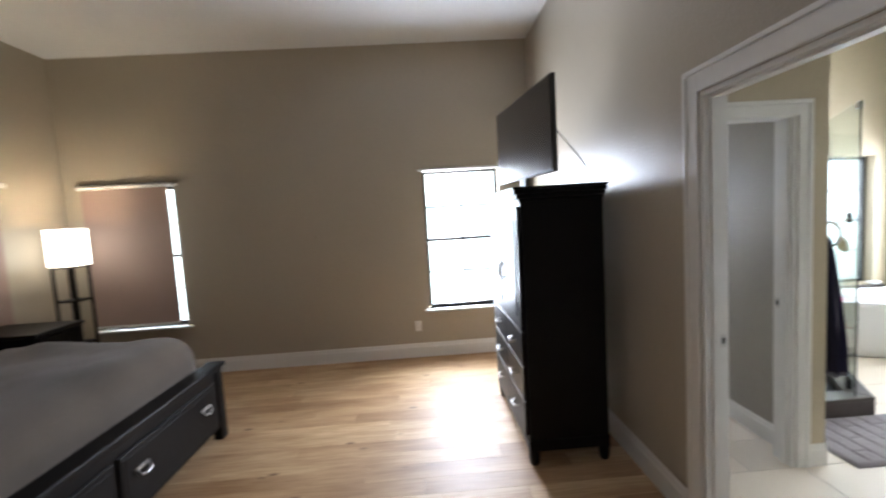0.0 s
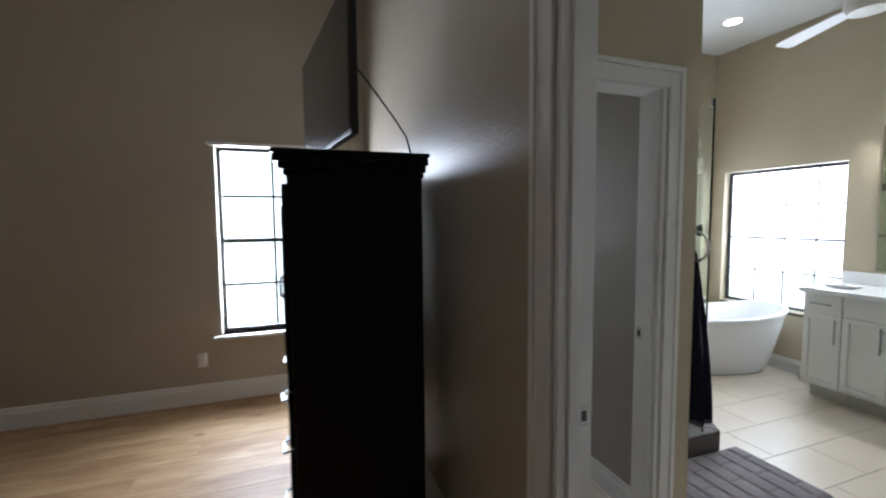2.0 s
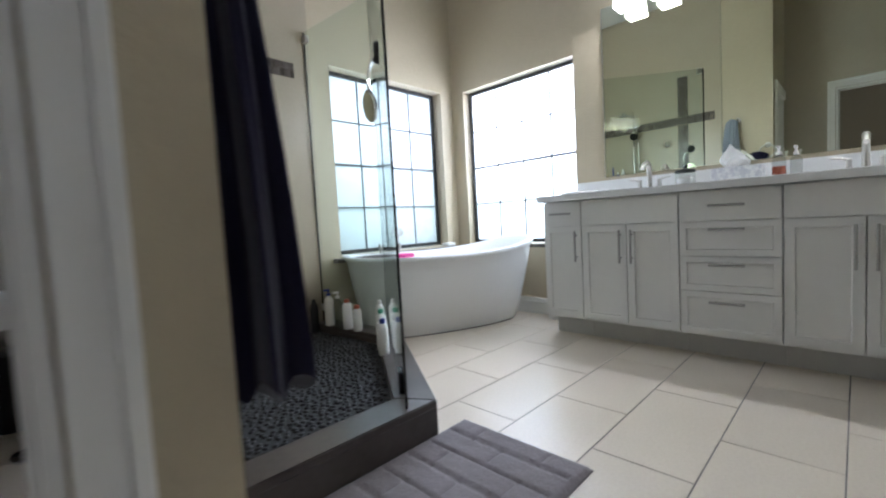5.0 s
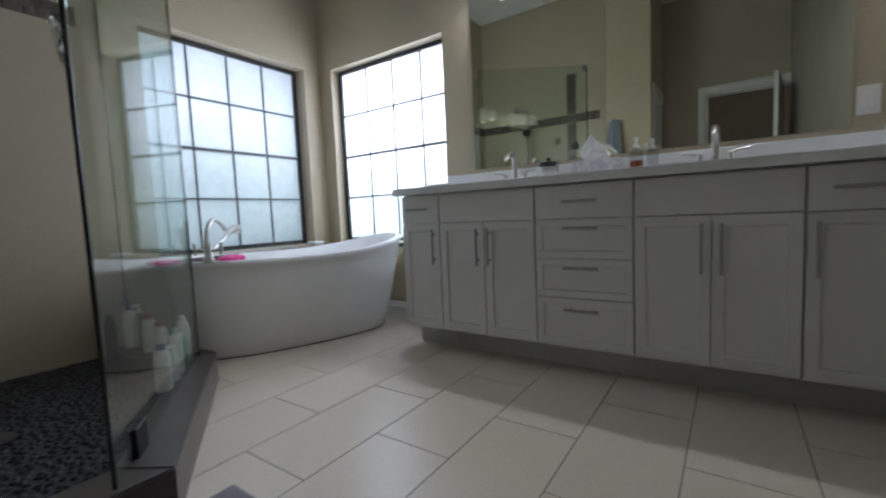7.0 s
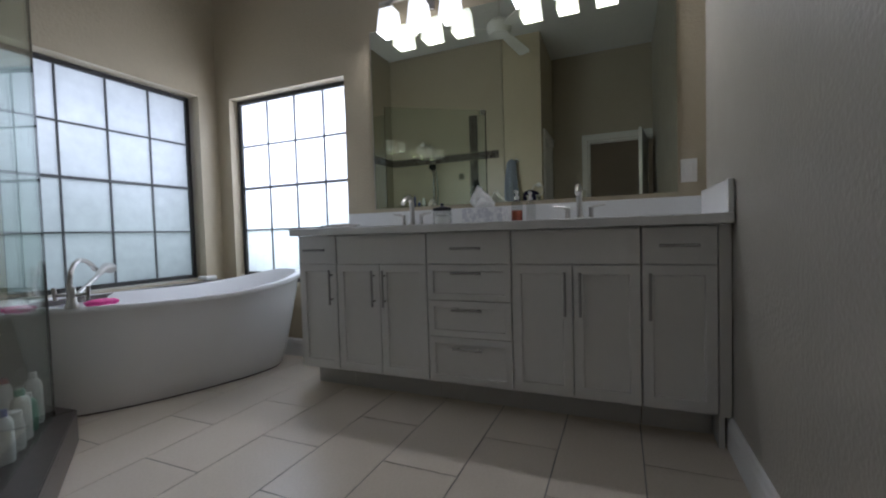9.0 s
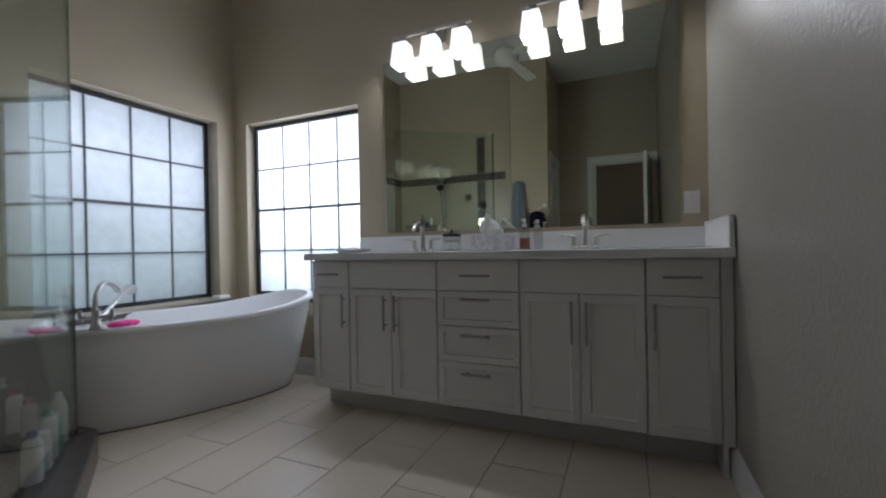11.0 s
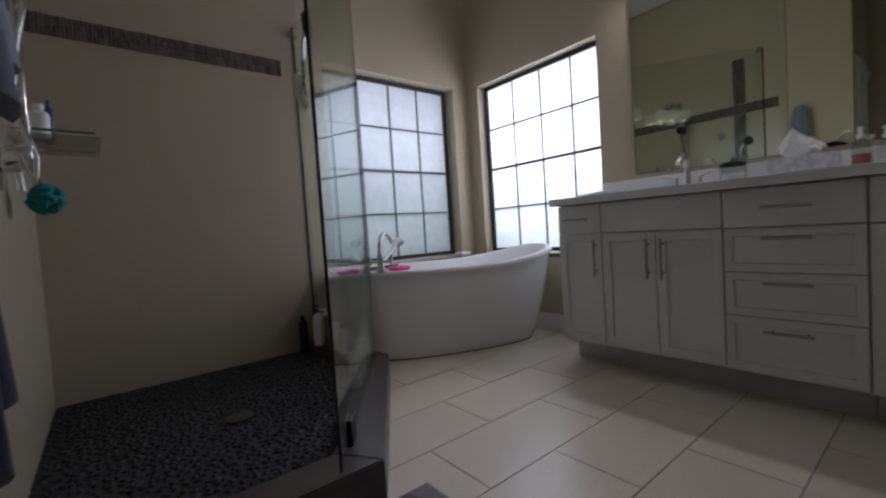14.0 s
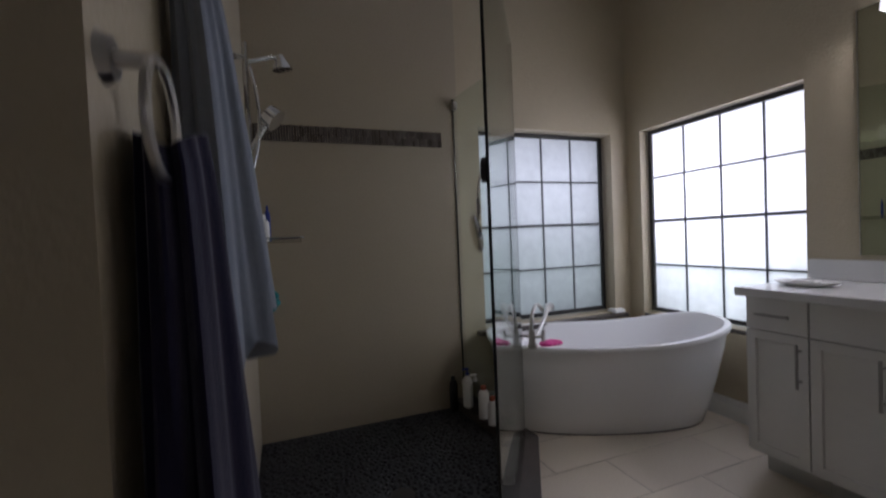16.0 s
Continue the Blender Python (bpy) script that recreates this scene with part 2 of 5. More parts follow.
def box(bm, lo, hi, bevel=0.0):
    """A box between two corners, with softened edges if bevel is given."""
    r = bmesh.ops.create_cube(bm, size=1.0)
    vs = r["verts"]
    c = [(a + b) / 2 for a, b in zip(lo, hi)]
    d = [abs(b - a) for a, b in zip(lo, hi)]
    for v in vs:
        v.co = Vector((c[0] + v.co.x * d[0], c[1] + v.co.y * d[1], c[2] + v.co.z * d[2]))
    if bevel:
        es = list({e for v in vs for e in v.link_edges})
        bmesh.ops.bevel(bm, geom=es, offset=bevel, segments=2, affect="EDGES", profile=0.5)
    return bm


def rod(bm, a, b, r, r2=None, seg=12):
    """A round bar from a to b."""
    a, b = Vector(a), Vector(b)
    d = b - a
    q = Vector((0, 0, 1)).rotation_difference(d.normalized()).to_matrix().to_4x4()
    bmesh.ops.create_cone(bm, cap_ends=True, segments=seg, radius1=r, radius2=r if r2 is None else r2, depth=d.length,
                          matrix=Matrix.Translation((a + b) / 2) @ q)
    return bm


def tube(bm, pts, r, seg=10):
    """A bent tube through points."""
    pts = [Vector(p) for p in pts]
    rings = []
    up = Vector((0.31, 0.52, 0.8)).normalized()
    for i, p in enumerate(pts):
        d = (pts[min(i + 1, len(pts) - 1)] - pts[max(i - 1, 0)]).normalized()
        u = d.cross(up).normalized()
        w = d.cross(u)
        rr = r[i] if isinstance(r, (list, tuple)) else r
        rings.append([bm.verts.new(p + (u * math.cos(2 * math.pi * k / seg) + w * math.sin(2 * math.pi * k / seg)) * rr) for k in range(seg)])
    for a, b in zip(rings, rings[1:]):
        for k in range(seg):
            bm.faces.new((a[k], a[(k + 1) % seg], b[(k + 1) % seg], b[k]))
    bm.faces.new(rings[0][::-1])
    bm.faces.new(rings[-1])
    return bm


def arc(c, r, a0, a1, n, axis="y"):
    """Points on an arc about c, in the upright plane across the axis named."""
    out = []
    for i in range(n + 1):
        a = radians(a0 + (a1 - a0) * i / n)
        x, z = r * math.cos(a), r * math.sin(a)
        out.append((c[0] + x, c[1], c[2] + z) if axis == "y" else (c[0], c[1] + x, c[2] + z))
    return out


def turned(bm, profile, at=(0, 0, 0), seg=20, sx=1.0, sy=1.0):
    """A turned body from (radius, height) pairs."""
    rings = []
    for r, z in profile:
        rings.append([bm.verts.new((at[0] + sx * r * math.cos(2 * math.pi * k / seg), at[1] + sy * r * math.sin(2 * math.pi * k / seg), at[2] + z)) for k in range(seg)])
    for a, b in zip(rings, rings[1:]):
        for k in range(seg):
            bm.faces.new((a[k], a[(k + 1) % seg], b[(k + 1) % seg], b[k]))
    bm.faces.new(rings[0][::-1])
    bm.faces.new(rings[-1])
    return bm


def prism(bm, outline, z0, z1):
    """An upright prism on an outline of (x, y)."""
    lo = [bm.verts.new((x, y, z0)) for x, y in outline]
    hi = [bm.verts.new((x, y, z1)) for x, y in outline]
    n = len(outline)
    for k in range(n):
        bm.faces.new((lo[k], lo[(k + 1) % n], hi[(k + 1) % n], hi[k]))
    bm.faces.new(lo[::-1])
    bm.faces.new(hi)
    return bm


def mesh_of(name, bm, mat, smooth=False):
    bmesh.ops.recalc_face_normals(bm, faces=bm.faces)
    me = bpy.data.meshes.new(name)
    bm.to_mesh(me)
    bm.free()
    me.materials.append(mat)
    if smooth:
        for p in me.polygons:
            p.use_smooth = True
        me.set_sharp_from_angle(angle=radians(40))
    return me


def part(name, bm, mat, parent, label="", smooth=False):
    """Links a bmesh as one mesh object under a thing or a part."""
    ob = new(name, mesh_of(name, bm, mat, smooth))
    ob.parent = parent
    if label:
        ob["label"] = label
    return ob


def thing(name, at, label, category, group="", rz=0, kind=""):
    ob = new(name)
    ob.empty_display_size = 0.1
    ob.matrix_world = pose(*at, 0, 0, rz)
    return tagged(ob, label, category, group, kind)


def single(name, bm, mat, label, category, group="", smooth=False, kind=""):
    """A thing of one mesh."""
    return tagged(new(name, mesh_of(name, bm, mat, smooth)), label, category, group, kind)


def structure(name, bm, mat, label="", smooth=False):
    return tagged(new(name, mesh_of(name, bm, mat, smooth)), label, "", "", "structure")


def wall_grid(bm, along, a0, a1, u0, u1, z1, holes):
    """One connected wall with holes (ua, ub, za, zb); along is the way it runs, x or y."""
    us = sorted({u0, u1, *[v for h in holes for v in h[:2]]})
    zs = sorted({0.0, z1, *[v for h in holes for v in h[2:]]})
    verts = {}

    def vert(a, u, z):
        key = (a, u, z)
        if key not in verts:
            verts[key] = bm.verts.new((a, u, z) if along == "y" else (u, a, z))
        return verts[key]

    def solid(i, k):
        if not (0 <= i < len(us) - 1 and 0 <= k < len(zs) - 1):
            return False
        u, z = (us[i] + us[i + 1]) / 2, (zs[k] + zs[k + 1]) / 2
        return not any(h[0] < u < h[1] and h[2] < z < h[3] for h in holes)

    for i in range(len(us) - 1):
        for k in range(len(zs) - 1):
            if not solid(i, k):
                continue
            c = [(us[i], zs[k]), (us[i + 1], zs[k]), (us[i + 1], zs[k + 1]), (us[i], zs[k + 1])]
            for a in (a0, a1):
                bm.faces.new([vert(a, u, z) for u, z in c])
            for (p, q), (di, dk) in zip(((0, 1), (1, 2), (2, 3), (3, 0)), ((0, -1), (1, 0), (0, 1), (-1, 0))):
                if not solid(i + di, k + dk):
                    bm.faces.new([vert(a0, *c[p]), vert(a0, *c[q]), vert(a1, *c[q]), vert(a1, *c[p])])
    return bm


def wall_x(bm, x0, x1, y0, y1, z1, holes=()):
    """A wall along y, between x0 and x1, with holes (ya, yb, za, zb)."""
    return wall_grid(bm, "y", x0, x1, y0, y1, z1, holes)


def wall_y(bm, y0, y1, x0, x1, z1, holes=()):
    """A wall along x, between y0 and y1."""
    return wall_grid(bm, "x", y0, y1, x0, x1, z1, holes)


# ---- setting ----
BX0, BX1, BY0, BY1, BH = -2.75, 2.32, -1.6, 5.76, 3.475
VX, TY, EH = 6.13, 5.39, 3.25          # vanity wall, tub wall, bath ceiling
structure("wall_north", wall_y(bm_new(), BY1, BY1 + 0.2, BX0 - 0.2, 2.5, BH + 0.1, [(-2.5, -1.6, 0.56, 2.1), (1.1, 1.95, 0.55, 2.1)]), M_WALL, "tan painted bedroom wall with two window openings")
structure("wall_west", wall_x(bm_new(), BX0 - 0.2, BX0, BY0, BY1, BH + 0.1, [(3.9, 4.95, 0.56, 2.1)]), M_WALL, "tan painted bedroom wall with a window opening")
structure("wall_south", wall_y(bm_new(), BY0 - 0.15, BY0, BX0 - 0.2, 2.5, BH + 0.1), M_WALL, "tan painted bedroom wall")
structure("wall_middle", wall_x(bm_new(), BX1, BX1 + 0.10, BY0, BY1, BH + 0.1, [(2.03, 2.855, 0, 2.07)]), M_WALL, "tan painted wall with a doorway to the bathroom")
structure("wall_bath_south", wall_y(bm_new(), 1.90, 2.06, 2.42, VX + 0.2, BH), M_WCWALL, "taupe textured bathroom wall")
structure("wall_bath_east", wall_x(bm_new(), VX, VX + 0.2, 2.06, TY + 0.2, BH, [(4.17, 5.255, 0.575, 1.965)]), M_BATHWALL, "cream bathroom wall with a large window opening")
structure("wall_bath_north", wall_y(bm_new(), TY, TY + 0.2, 3.365, VX, BH, [(4.83, 5.975, 0.575, 1.965)]), M_BATHWALL, "cream bathroom wall with a large window opening")
structure("wall_toilet_front", wall_y(bm_new(), 3.315, 3.435, 2.42, 3.365, BH, [(2.504, 3.175, 0, 2.05)]), M_BATHWALL, "cream wall with the doorway of the toilet room")
structure("wall_toilet_side", wall_x(bm_new(), 3.255, 3.365, 3.435, 5.59, BH), M_BATHWALL, "cream wall between shower and toilet room")
structure("wall_toilet_skin", box(bm_new(), (3.252, 3.445, 0.0), (3.2546, 5.455, EH - 0.004)), M_WCWALL, "taupe painted plaster of the toilet room")
structure("wall_toilet_back", wall_y(bm_new(), 5.46, 5.62, 2.42, 3.255, BH, [(2.62, 3.08, 1.14, 1.95)]), M_WCWALL, "taupe wall of the toilet room with a window")
structure("ceiling", box(bm_new(), (BX0 - 0.2, BY0, BH), (2.37, BY1 + 0.2, BH + 0.15)), M_CEIL, "white bedroom ceiling")
structure("ceiling_bath", box(bm_new(), (2.42, 2.06, EH), (VX, 5.46, EH + 0.15)), M_CEIL, "white bathroom ceiling")
structure("floor", box(bm_new(), (BX0, BY0, -0.1), (2.37, BY1, -0.012)), M_UNDER, "honey oak plank floor of the bedroom")
structure("floor_bath", box(bm_new(), (2.37, 2.06, -0.1), (VX, 5.46, -0.003)), M_GROUT, "beige porcelain tile floor with grey grout")
structure("ground", box(bm_new(), (-60, -60, -0.6), (60, 60, -0.3)), Mat("lawn", (0.06, 0.10, 0.03), 0.9).vary(0.3, 0.5, 8).m, "green lawn outside the windows")

M_OUT = glowing("hazy_garden", (0.95, 1.0, 1.0), 1.35)
tagged(new("backdrop", mesh_of("backdrop", box(bm_new(), (-3.3, 6.7, -0.25), (2.4, 6.75, 4)), M_OUT)), "pale overcast sky beyond the windows", "", "", "structure")
tagged(new("backdrop_west", mesh_of("backdrop", box(bm_new(), (-3.75, 3, -0.25), (-3.7, 6, 4)), M_OUT)), "pale overcast sky beyond the windows", "", "", "structure")


def casing_x(name, x, side, ya, yb, top, w=0.085):
    """Door trim on a wall along y: two legs and a head, with an inner bead."""
    root = tagged(new(name), "white painted door trim", "", "", "structure")
    d = 0.018 * side
    for n, lo, hi in (("leg", (x, ya - w, 0), (x + d, ya - 0.004, top + w)), ("leg", (x, yb + 0.004, 0), (x + d, yb + w, top + w)), ("head", (x, ya - 0.004, top + 0.004), (x + d, yb + 0.004, top + w))):
        bm = box(bm_new(), lo, hi, 0.004)
        part(n, bm, M_TRIM, root)
    bm = bm_new()
    e = 0.026 * side
    box(bm, (x, ya - w - 0.012, 0), (x + e, ya - w + 0.012, top + w), 0.004)
    box(bm, (x, yb + w - 0.012, 0), (x + e, yb + w + 0.012, top + w), 0.004)
    box(bm, (x, ya - w - 0.012, top + w), (x + e, yb + w + 0.012, top + w + 0.022), 0.004)
    part("backband", bm, M_TRIM, root)
    return root


def casing_y(name, y, side, xa, xb, top, w=0.1):
    root = tagged(new(name), "white painted door trim", "", "", "structure")
    d = 0.018 * side
    for n, lo, hi in (("leg", (xb + 0.004, y, 0), (xb + w, y + d, top + w)), ("head", (xa - 0.05, y, top + 0.004), (xb + 0.004, y + d, top + w))):
        part(n, box(bm_new(), lo, hi, 0.004), M_TRIM, root)
    bm = bm_new()
    e = 0.026 * side
    box(bm, (xb + w - 0.012, y, 0), (xb + w + 0.012, y + e, top + w), 0.004)
    box(bm, (xa - 0.05, y, top + w), (xb + w + 0.012, y + e, top + w + 0.022), 0.004)
    part("backband", bm, M_TRIM, root)
    return root


casing_x("trim_bath_door", BX1, -1, 2.03, 2.855, 2.07)
casing_x("trim_bath_door_inside", BX1 + 0.10, 1, 2.03, 2.855, 2.07, 0.06)
casing_y("trim_toilet_door", 3.315, -1, 2.516, 3.175, 2.03, 0.068)


def jamb(name, lo_hi, stops):
    root = tagged(new(name), "white painted door lining", "", "", "structure")
    for lo, hi in lo_hi:
        part("lining", box(bm_new(), lo, hi, 0.002), M_TRIM, root)
    for lo, hi in stops:
        part("stop", box(bm_new(), lo, hi, 0.003), M_TRIM, root)
    return root


j1 = jamb("door_lining_bath", [((2.315, 2.03, 0), (2.425, 2.05, 2.05)), ((2.315, 2.835, 0), (2.425, 2.855, 2.05)), ((2.315, 2.03, 2.05), (2.425, 2.855, 2.07))],
          [((2.343, 2.822, 0), (2.376, 2.836, 2.05)), ((2.343, 2.05, 2.038), (2.376, 2.822, 2.05))])
j2 = jamb("door_lining_toilet", [((2.504, 3.31, 0), (2.522, 3.44, 2.03)), ((3.155, 3.31, 0), (3.175, 3.44, 2.03)), ((2.504, 3.31, 2.03), (3.175, 3.44, 2.05))],
          [((3.143, 3.335, 0), (3.156, 3.385, 2.03))])


def strike(parent, m):
    bm = bm_new()
    box(bm, (-0.016, -0.0015, -0.03), (0.016, 0.0015, 0.03), 0.0008)
    o = part("strike_plate", bm, M_NICKEL, parent, "nickel strike plate")
    o.matrix_world = m
    bm = bm_new()
    box(bm, (-0.008, -0.0022, -0.014), (0.008, 0.0022, 0.014))
    h = part("latch_hole", bm, M_RUBBER, o, "dark latch hole")
    return o


strike(j1, pose(2.398, 2.834, 0.968))
strike(j2, pose(3.154, 3.41, 0.968, 0, 0, 90))


def baseboard(name, a, b, out, h=0.13):
    """A skirting board from a to b on the floor; out is the way it faces."""
    a, b = Vector((*a, 0)), Vector((*b, 0))
    o = Vector((*out, 0))
    bm = bm_new()
    prof = [(0, 0), (0.015, 0), (0.015, h * 0.72), (0.011, h * 0.8), (0.008, h * 0.95), (0.004, h), (0, h)]
    ends = []
    for p in (a, b):
        ends.append([bm.verts.new(p + o * d + Vector((0, 0, z))) for d, z in prof])
    n = len(prof)
    for k in range(n):
        bm.faces.new((ends[0][k], ends[0][(k + 1) % n], ends[1][(k + 1) % n], ends[1][k]))
    bm.faces.new(ends[0])
    bm.faces.new(ends[1][::-1])
    return structure(name, bm, M_TRIM, "white painted baseboard")


baseboard("baseboard_north", (BX0, BY1), (BX1, BY1), (0, -1), 0.16)
baseboard("baseboard_west", (BX0, BY0), (BX0, BY1 - 0.016), (1, 0), 0.16)
baseboard("baseboard_middle", (BX1, 2.955), (BX1, BY1 - 0.016), (-1, 0), 0.16)
baseboard("baseboard_middle_near", (BX1, BY0), (BX1, 1.93), (-1, 0), 0.16)
baseboard("baseboard_bath_south", (2.52, 2.06), (5.66, 2.06), (0, 1))
baseboard("baseboard_toilet_side", (3.255, 3.435), (3.255, 5.46), (-1, 0))
baseboard("baseboard_toilet_back", (2.42, 5.46), (3.239, 5.46), (0, -1))
baseboard("baseboard_post", (3.258, 3.315), (3.365, 3.315), (0, -1))
baseboard("baseboard_post_side", (3.365, 3.315), (3.365, 3.765), (1, 0))
baseboard("baseboard_tub", (4.83, TY), (VX - 0.016, TY), (0, -1))
baseboard("baseboard_east", (VX, 4.17), (VX, TY), (-1, 0))


def window(name, m, w, h, cols, rows, glass, thick_row=None, label="", fr=0.028, rail=None, bar=0.005):
    """A metal window standing in the xz plane of m, lower corner at its origin: frame, bars, panes."""
    root = tagged(new(name), label, "", "", "structure")
    root.matrix_world = m
    f = bm_new()
    box(f, (0, -0.02, 0), (fr, 0.02, h))
    box(f, (w - fr, -0.02, 0), (w, 0.02, h))
    box(f, (fr, -0.02, 0), (w - fr, 0.02, fr))
    box(f, (fr, -0.02, h - fr), (w - fr, 0.02, h))
    part("window_frame", f, M_BRONZE, root, "dark bronze metal frame")
    xs = [fr + (w - 2 * fr) * i / cols for i in range(cols + 1)]
    zs = [fr + (h - 2 * fr) * i / rows for i in range(rows + 1)]
    if rail:
        bm = box(bm_new(), (fr, -0.024, rail - 0.018), (w - fr, 0.024, rail + 0.018), 0.003)
        part("meeting_rail", bm, M_BRONZE, root)
    for x in xs[1:-1]:
        part("bar", box(bm_new(), (x - bar, -0.010, fr), (x + bar, 0.010, h - fr)), M_MUNTIN, root)
    for k, z in enumerate(zs[1:-1]):
        t = 0.009 if thick_row == k + 1 else bar
        part("bar", box(bm_new(), (fr, -0.012, z - t), (w - fr, 0.012, z + t)), M_MUNTIN, root)
    for i in range(cols):
        for k in range(rows):
            p = part("pane", box(bm_new(), (xs[i], -0.002, zs[k]), (xs[i + 1], 0.002, zs[k + 1])), glass, root)
            p.visible_shadow = False
    return root


window("window_tub", pose(4.84, 5.50, 0.585), 1.12, 1.375, 4, 4, M_FROST, 2, "frosted bathroom window with dark bars")
window("window_east", pose(6.22, 5.245, 0.585, 0, 0, -90), 1.12, 1.375, 4, 4, M_FROST2, 2, "bright frosted bathroom window with dark bars")
window("window_bedroom", pose(1.1, 5.90, 0.55), 0.85, 1.55, 2, 4, M_GLASS, None, "bedroom sash window with dark bars", rail=0.775, bar=0.010)
window("window_blind", pose(-2.5, 5.90, 0.56), 0.9, 1.54, 2, 4, M_GLASS, None, "bedroom window behind a roller blind", rail=0.77)
window("window_side", pose(-2.9, 3.9, 0.56, 0, 0, 90), 1.05, 1.54, 2, 4, M_GLASS, None, "side window behind a roller blind", rail=0.77)
window("window_toilet", pose(2.62, 5.56, 1.14), 0.46, 0.81, 1, 2, M_FROST2, None, "small frosted sash window", rail=0.40)


def sill(name, lo, hi):
    return structure(name, box(bm_new(), lo, hi, 0.006), M_TRIM, "white painted window sill")


sill("sill_bedroom", (1.04, 5.70, 0.525), (2.01, 5.88, 0.55))
sill("sill_blind", (-2.56, 5.70, 0.535), (-1.54, 5.88, 0.56))
sill("sill_toilet", (2.58, 5.43, 1.115), (3.12, 5.54, 1.14))
structure("sill_tub", box(bm_new(), (4.76, 5.33, 0.535), (6.05, 5.47, 0.566), 0.004), M_CURB, "dark stone ledge under the tub window")
structure("sill_east", box(bm_new(), (6.126, 4.175, 0.545), (6.19, 5.25, 0.572), 0.004), M_CURB, "dark stone ledge under the bathroom window")
for nm, lo, hi in (("trim_bedroom_window", (1.05, 5.735, 2.10), (2.0, 5.76, 2.125)), ("trim_blind_window", (-2.55, 5.735, 2.10), (-1.55, 5.76, 2.125))):
    structure(nm, box(bm_new(), lo, hi, 0.005), M_TRIM, "white painted window head trim")
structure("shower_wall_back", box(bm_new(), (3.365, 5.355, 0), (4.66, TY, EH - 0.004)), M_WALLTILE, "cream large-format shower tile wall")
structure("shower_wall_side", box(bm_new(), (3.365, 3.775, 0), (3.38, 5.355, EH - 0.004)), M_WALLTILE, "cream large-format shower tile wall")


# ---- vanity ----
FX = 5.60                              # front plane of the cabinet doors


def shaker(bm, ya, yb, za, zb, x=FX, rail=0.055):
    """A framed front that faces -x: rails proud of a sunk panel."""
    g = 0.0025
    ya, yb, za, zb = ya + g, yb - g, za + g, zb - g
    box(bm, (x, ya, za), (x + 0.02, yb, zb))
    front = [f for f in bm.faces if all(abs(v.co.x - x) < 1e-5 for v in f.verts)]
    bmesh.ops.inset_region(bm, faces=front, thickness=rail)
    bmesh.ops.inset_region(bm, faces=front, thickness=0.005, depth=-0.009)
    return bm


def slab(bm, ya, yb, za, zb, x=FX):
    g = 0.0025
    return box(bm, (x, ya + g, za + g), (x + 0.02, yb - g, zb - g), 0.002)


def pull(parent, y, z, length, upright):
    bm = bm_new()
    h = length / 2
    if upright:
        rod(bm, (FX - 0.030, y, z - h), (FX - 0.030, y, z + h), 0.006)
        for s in (-0.7, 0.7):
            rod(bm, (FX - 0.030, y, z + s * h), (FX + 0.002, y, z + s * h), 0.0045, seg=8)
    else:
        rod(bm, (FX - 0.030, y - h, z), (FX - 0.030, y + h, z), 0.006)
        for s in (-0.7, 0.7):
            rod(bm, (FX - 0.030, y + s * h, z), (FX + 0.002, y + s * h, z), 0.0045, seg=8)
    return part("handle", bm, M_PULL, parent, "brushed nickel bar handle", True)


def cabinet(y1, y0, kind, label):
    """One cabinet between y0 and y1."""
    root = thing("vanity_cabinet", (0, 0, 0), label, "cabinet", "vanity cabinets")
    bm = bm_new()
    box(bm, (FX + 0.021, y0 + 0.001, 0.13), (VX - 0.004, y1 - 0.001, 0.879))
    part("body", bm, M_CAB, root)
    part("toe_kick", box(bm_new(), (FX + 0.14, y0, 0.0), (FX + 0.16, y1, 0.129)), M_KICK, root, "grey toe kick")
    ym = (y0 + y1) / 2
    zt, zd, zb = 0.876, 0.722, 0.142
    if kind == "drawers":
        for za, zc in ((zd, zt), (0.545, zd), (0.365, 0.545), (zb, 0.365)):
            d = part("drawer", slab(bm_new(), y0, y1, za, zc) if za == zd else shaker(bm_new(), y0, y1, za, zc, rail=0.042), M_CAB, root)
            pull(d, ym, (za + zc) / 2 + (0.0 if za == zd else 0.048 if za > 0.3 else 0.06), 0.15, False)
    elif kind == "sink":
        part("false_front", slab(bm_new(), y0, y1, zd, zt), M_CAB, root)
        for a, b, hy in ((ym, y1, ym + 0.032), (y0, ym, ym - 0.032)):
            d = part("door", shaker(bm_new(), a, b, zb, zd), M_CAB, root)
            pull(d, hy, 0.595, 0.19, True)
    else:
        d = part("drawer", slab(bm_new(), y0, y1, zd, zt), M_CAB, root)
        pull(d, ym, 0.80, 0.14, False)
        d = part("door", shaker(bm_new(), y0, y1, zb, zd), M_CAB, root)
        pull(d, y0 + 0.03 if kind == "end_left" else y1 - 0.03, 0.595, 0.19, True)
    return root


cabinet(4.143, 3.886, "end_left", "narrow white shaker cabinet with drawer above one door")
cabinet(3.884, 3.342, "sink", "white shaker sink cabinet with two doors")
cabinet(3.340, 2.914, "drawers", "white shaker cabinet with four drawers")
cabinet(2.912, 2.376, "sink", "white shaker sink cabinet with two doors")
cabinet(2.374, 2.108, "end_right", "narrow white shaker cabinet with drawer above one door")
fl = thing("vanity_filler", (0, 0, 0), "white filler strip between cabinets and wall", "filler strip")
part("face", box(bm_new(), (FX + 0.004, 2.064, 0.13), (FX + 0.022, 2.106, 0.879), 0.002), M_CAB, fl)
part("side_panel", box(bm_new(), (FX + 0.0225, 2.085, 0), (VX - 0.004, 2.104, 0.878)), M_CAB, fl)
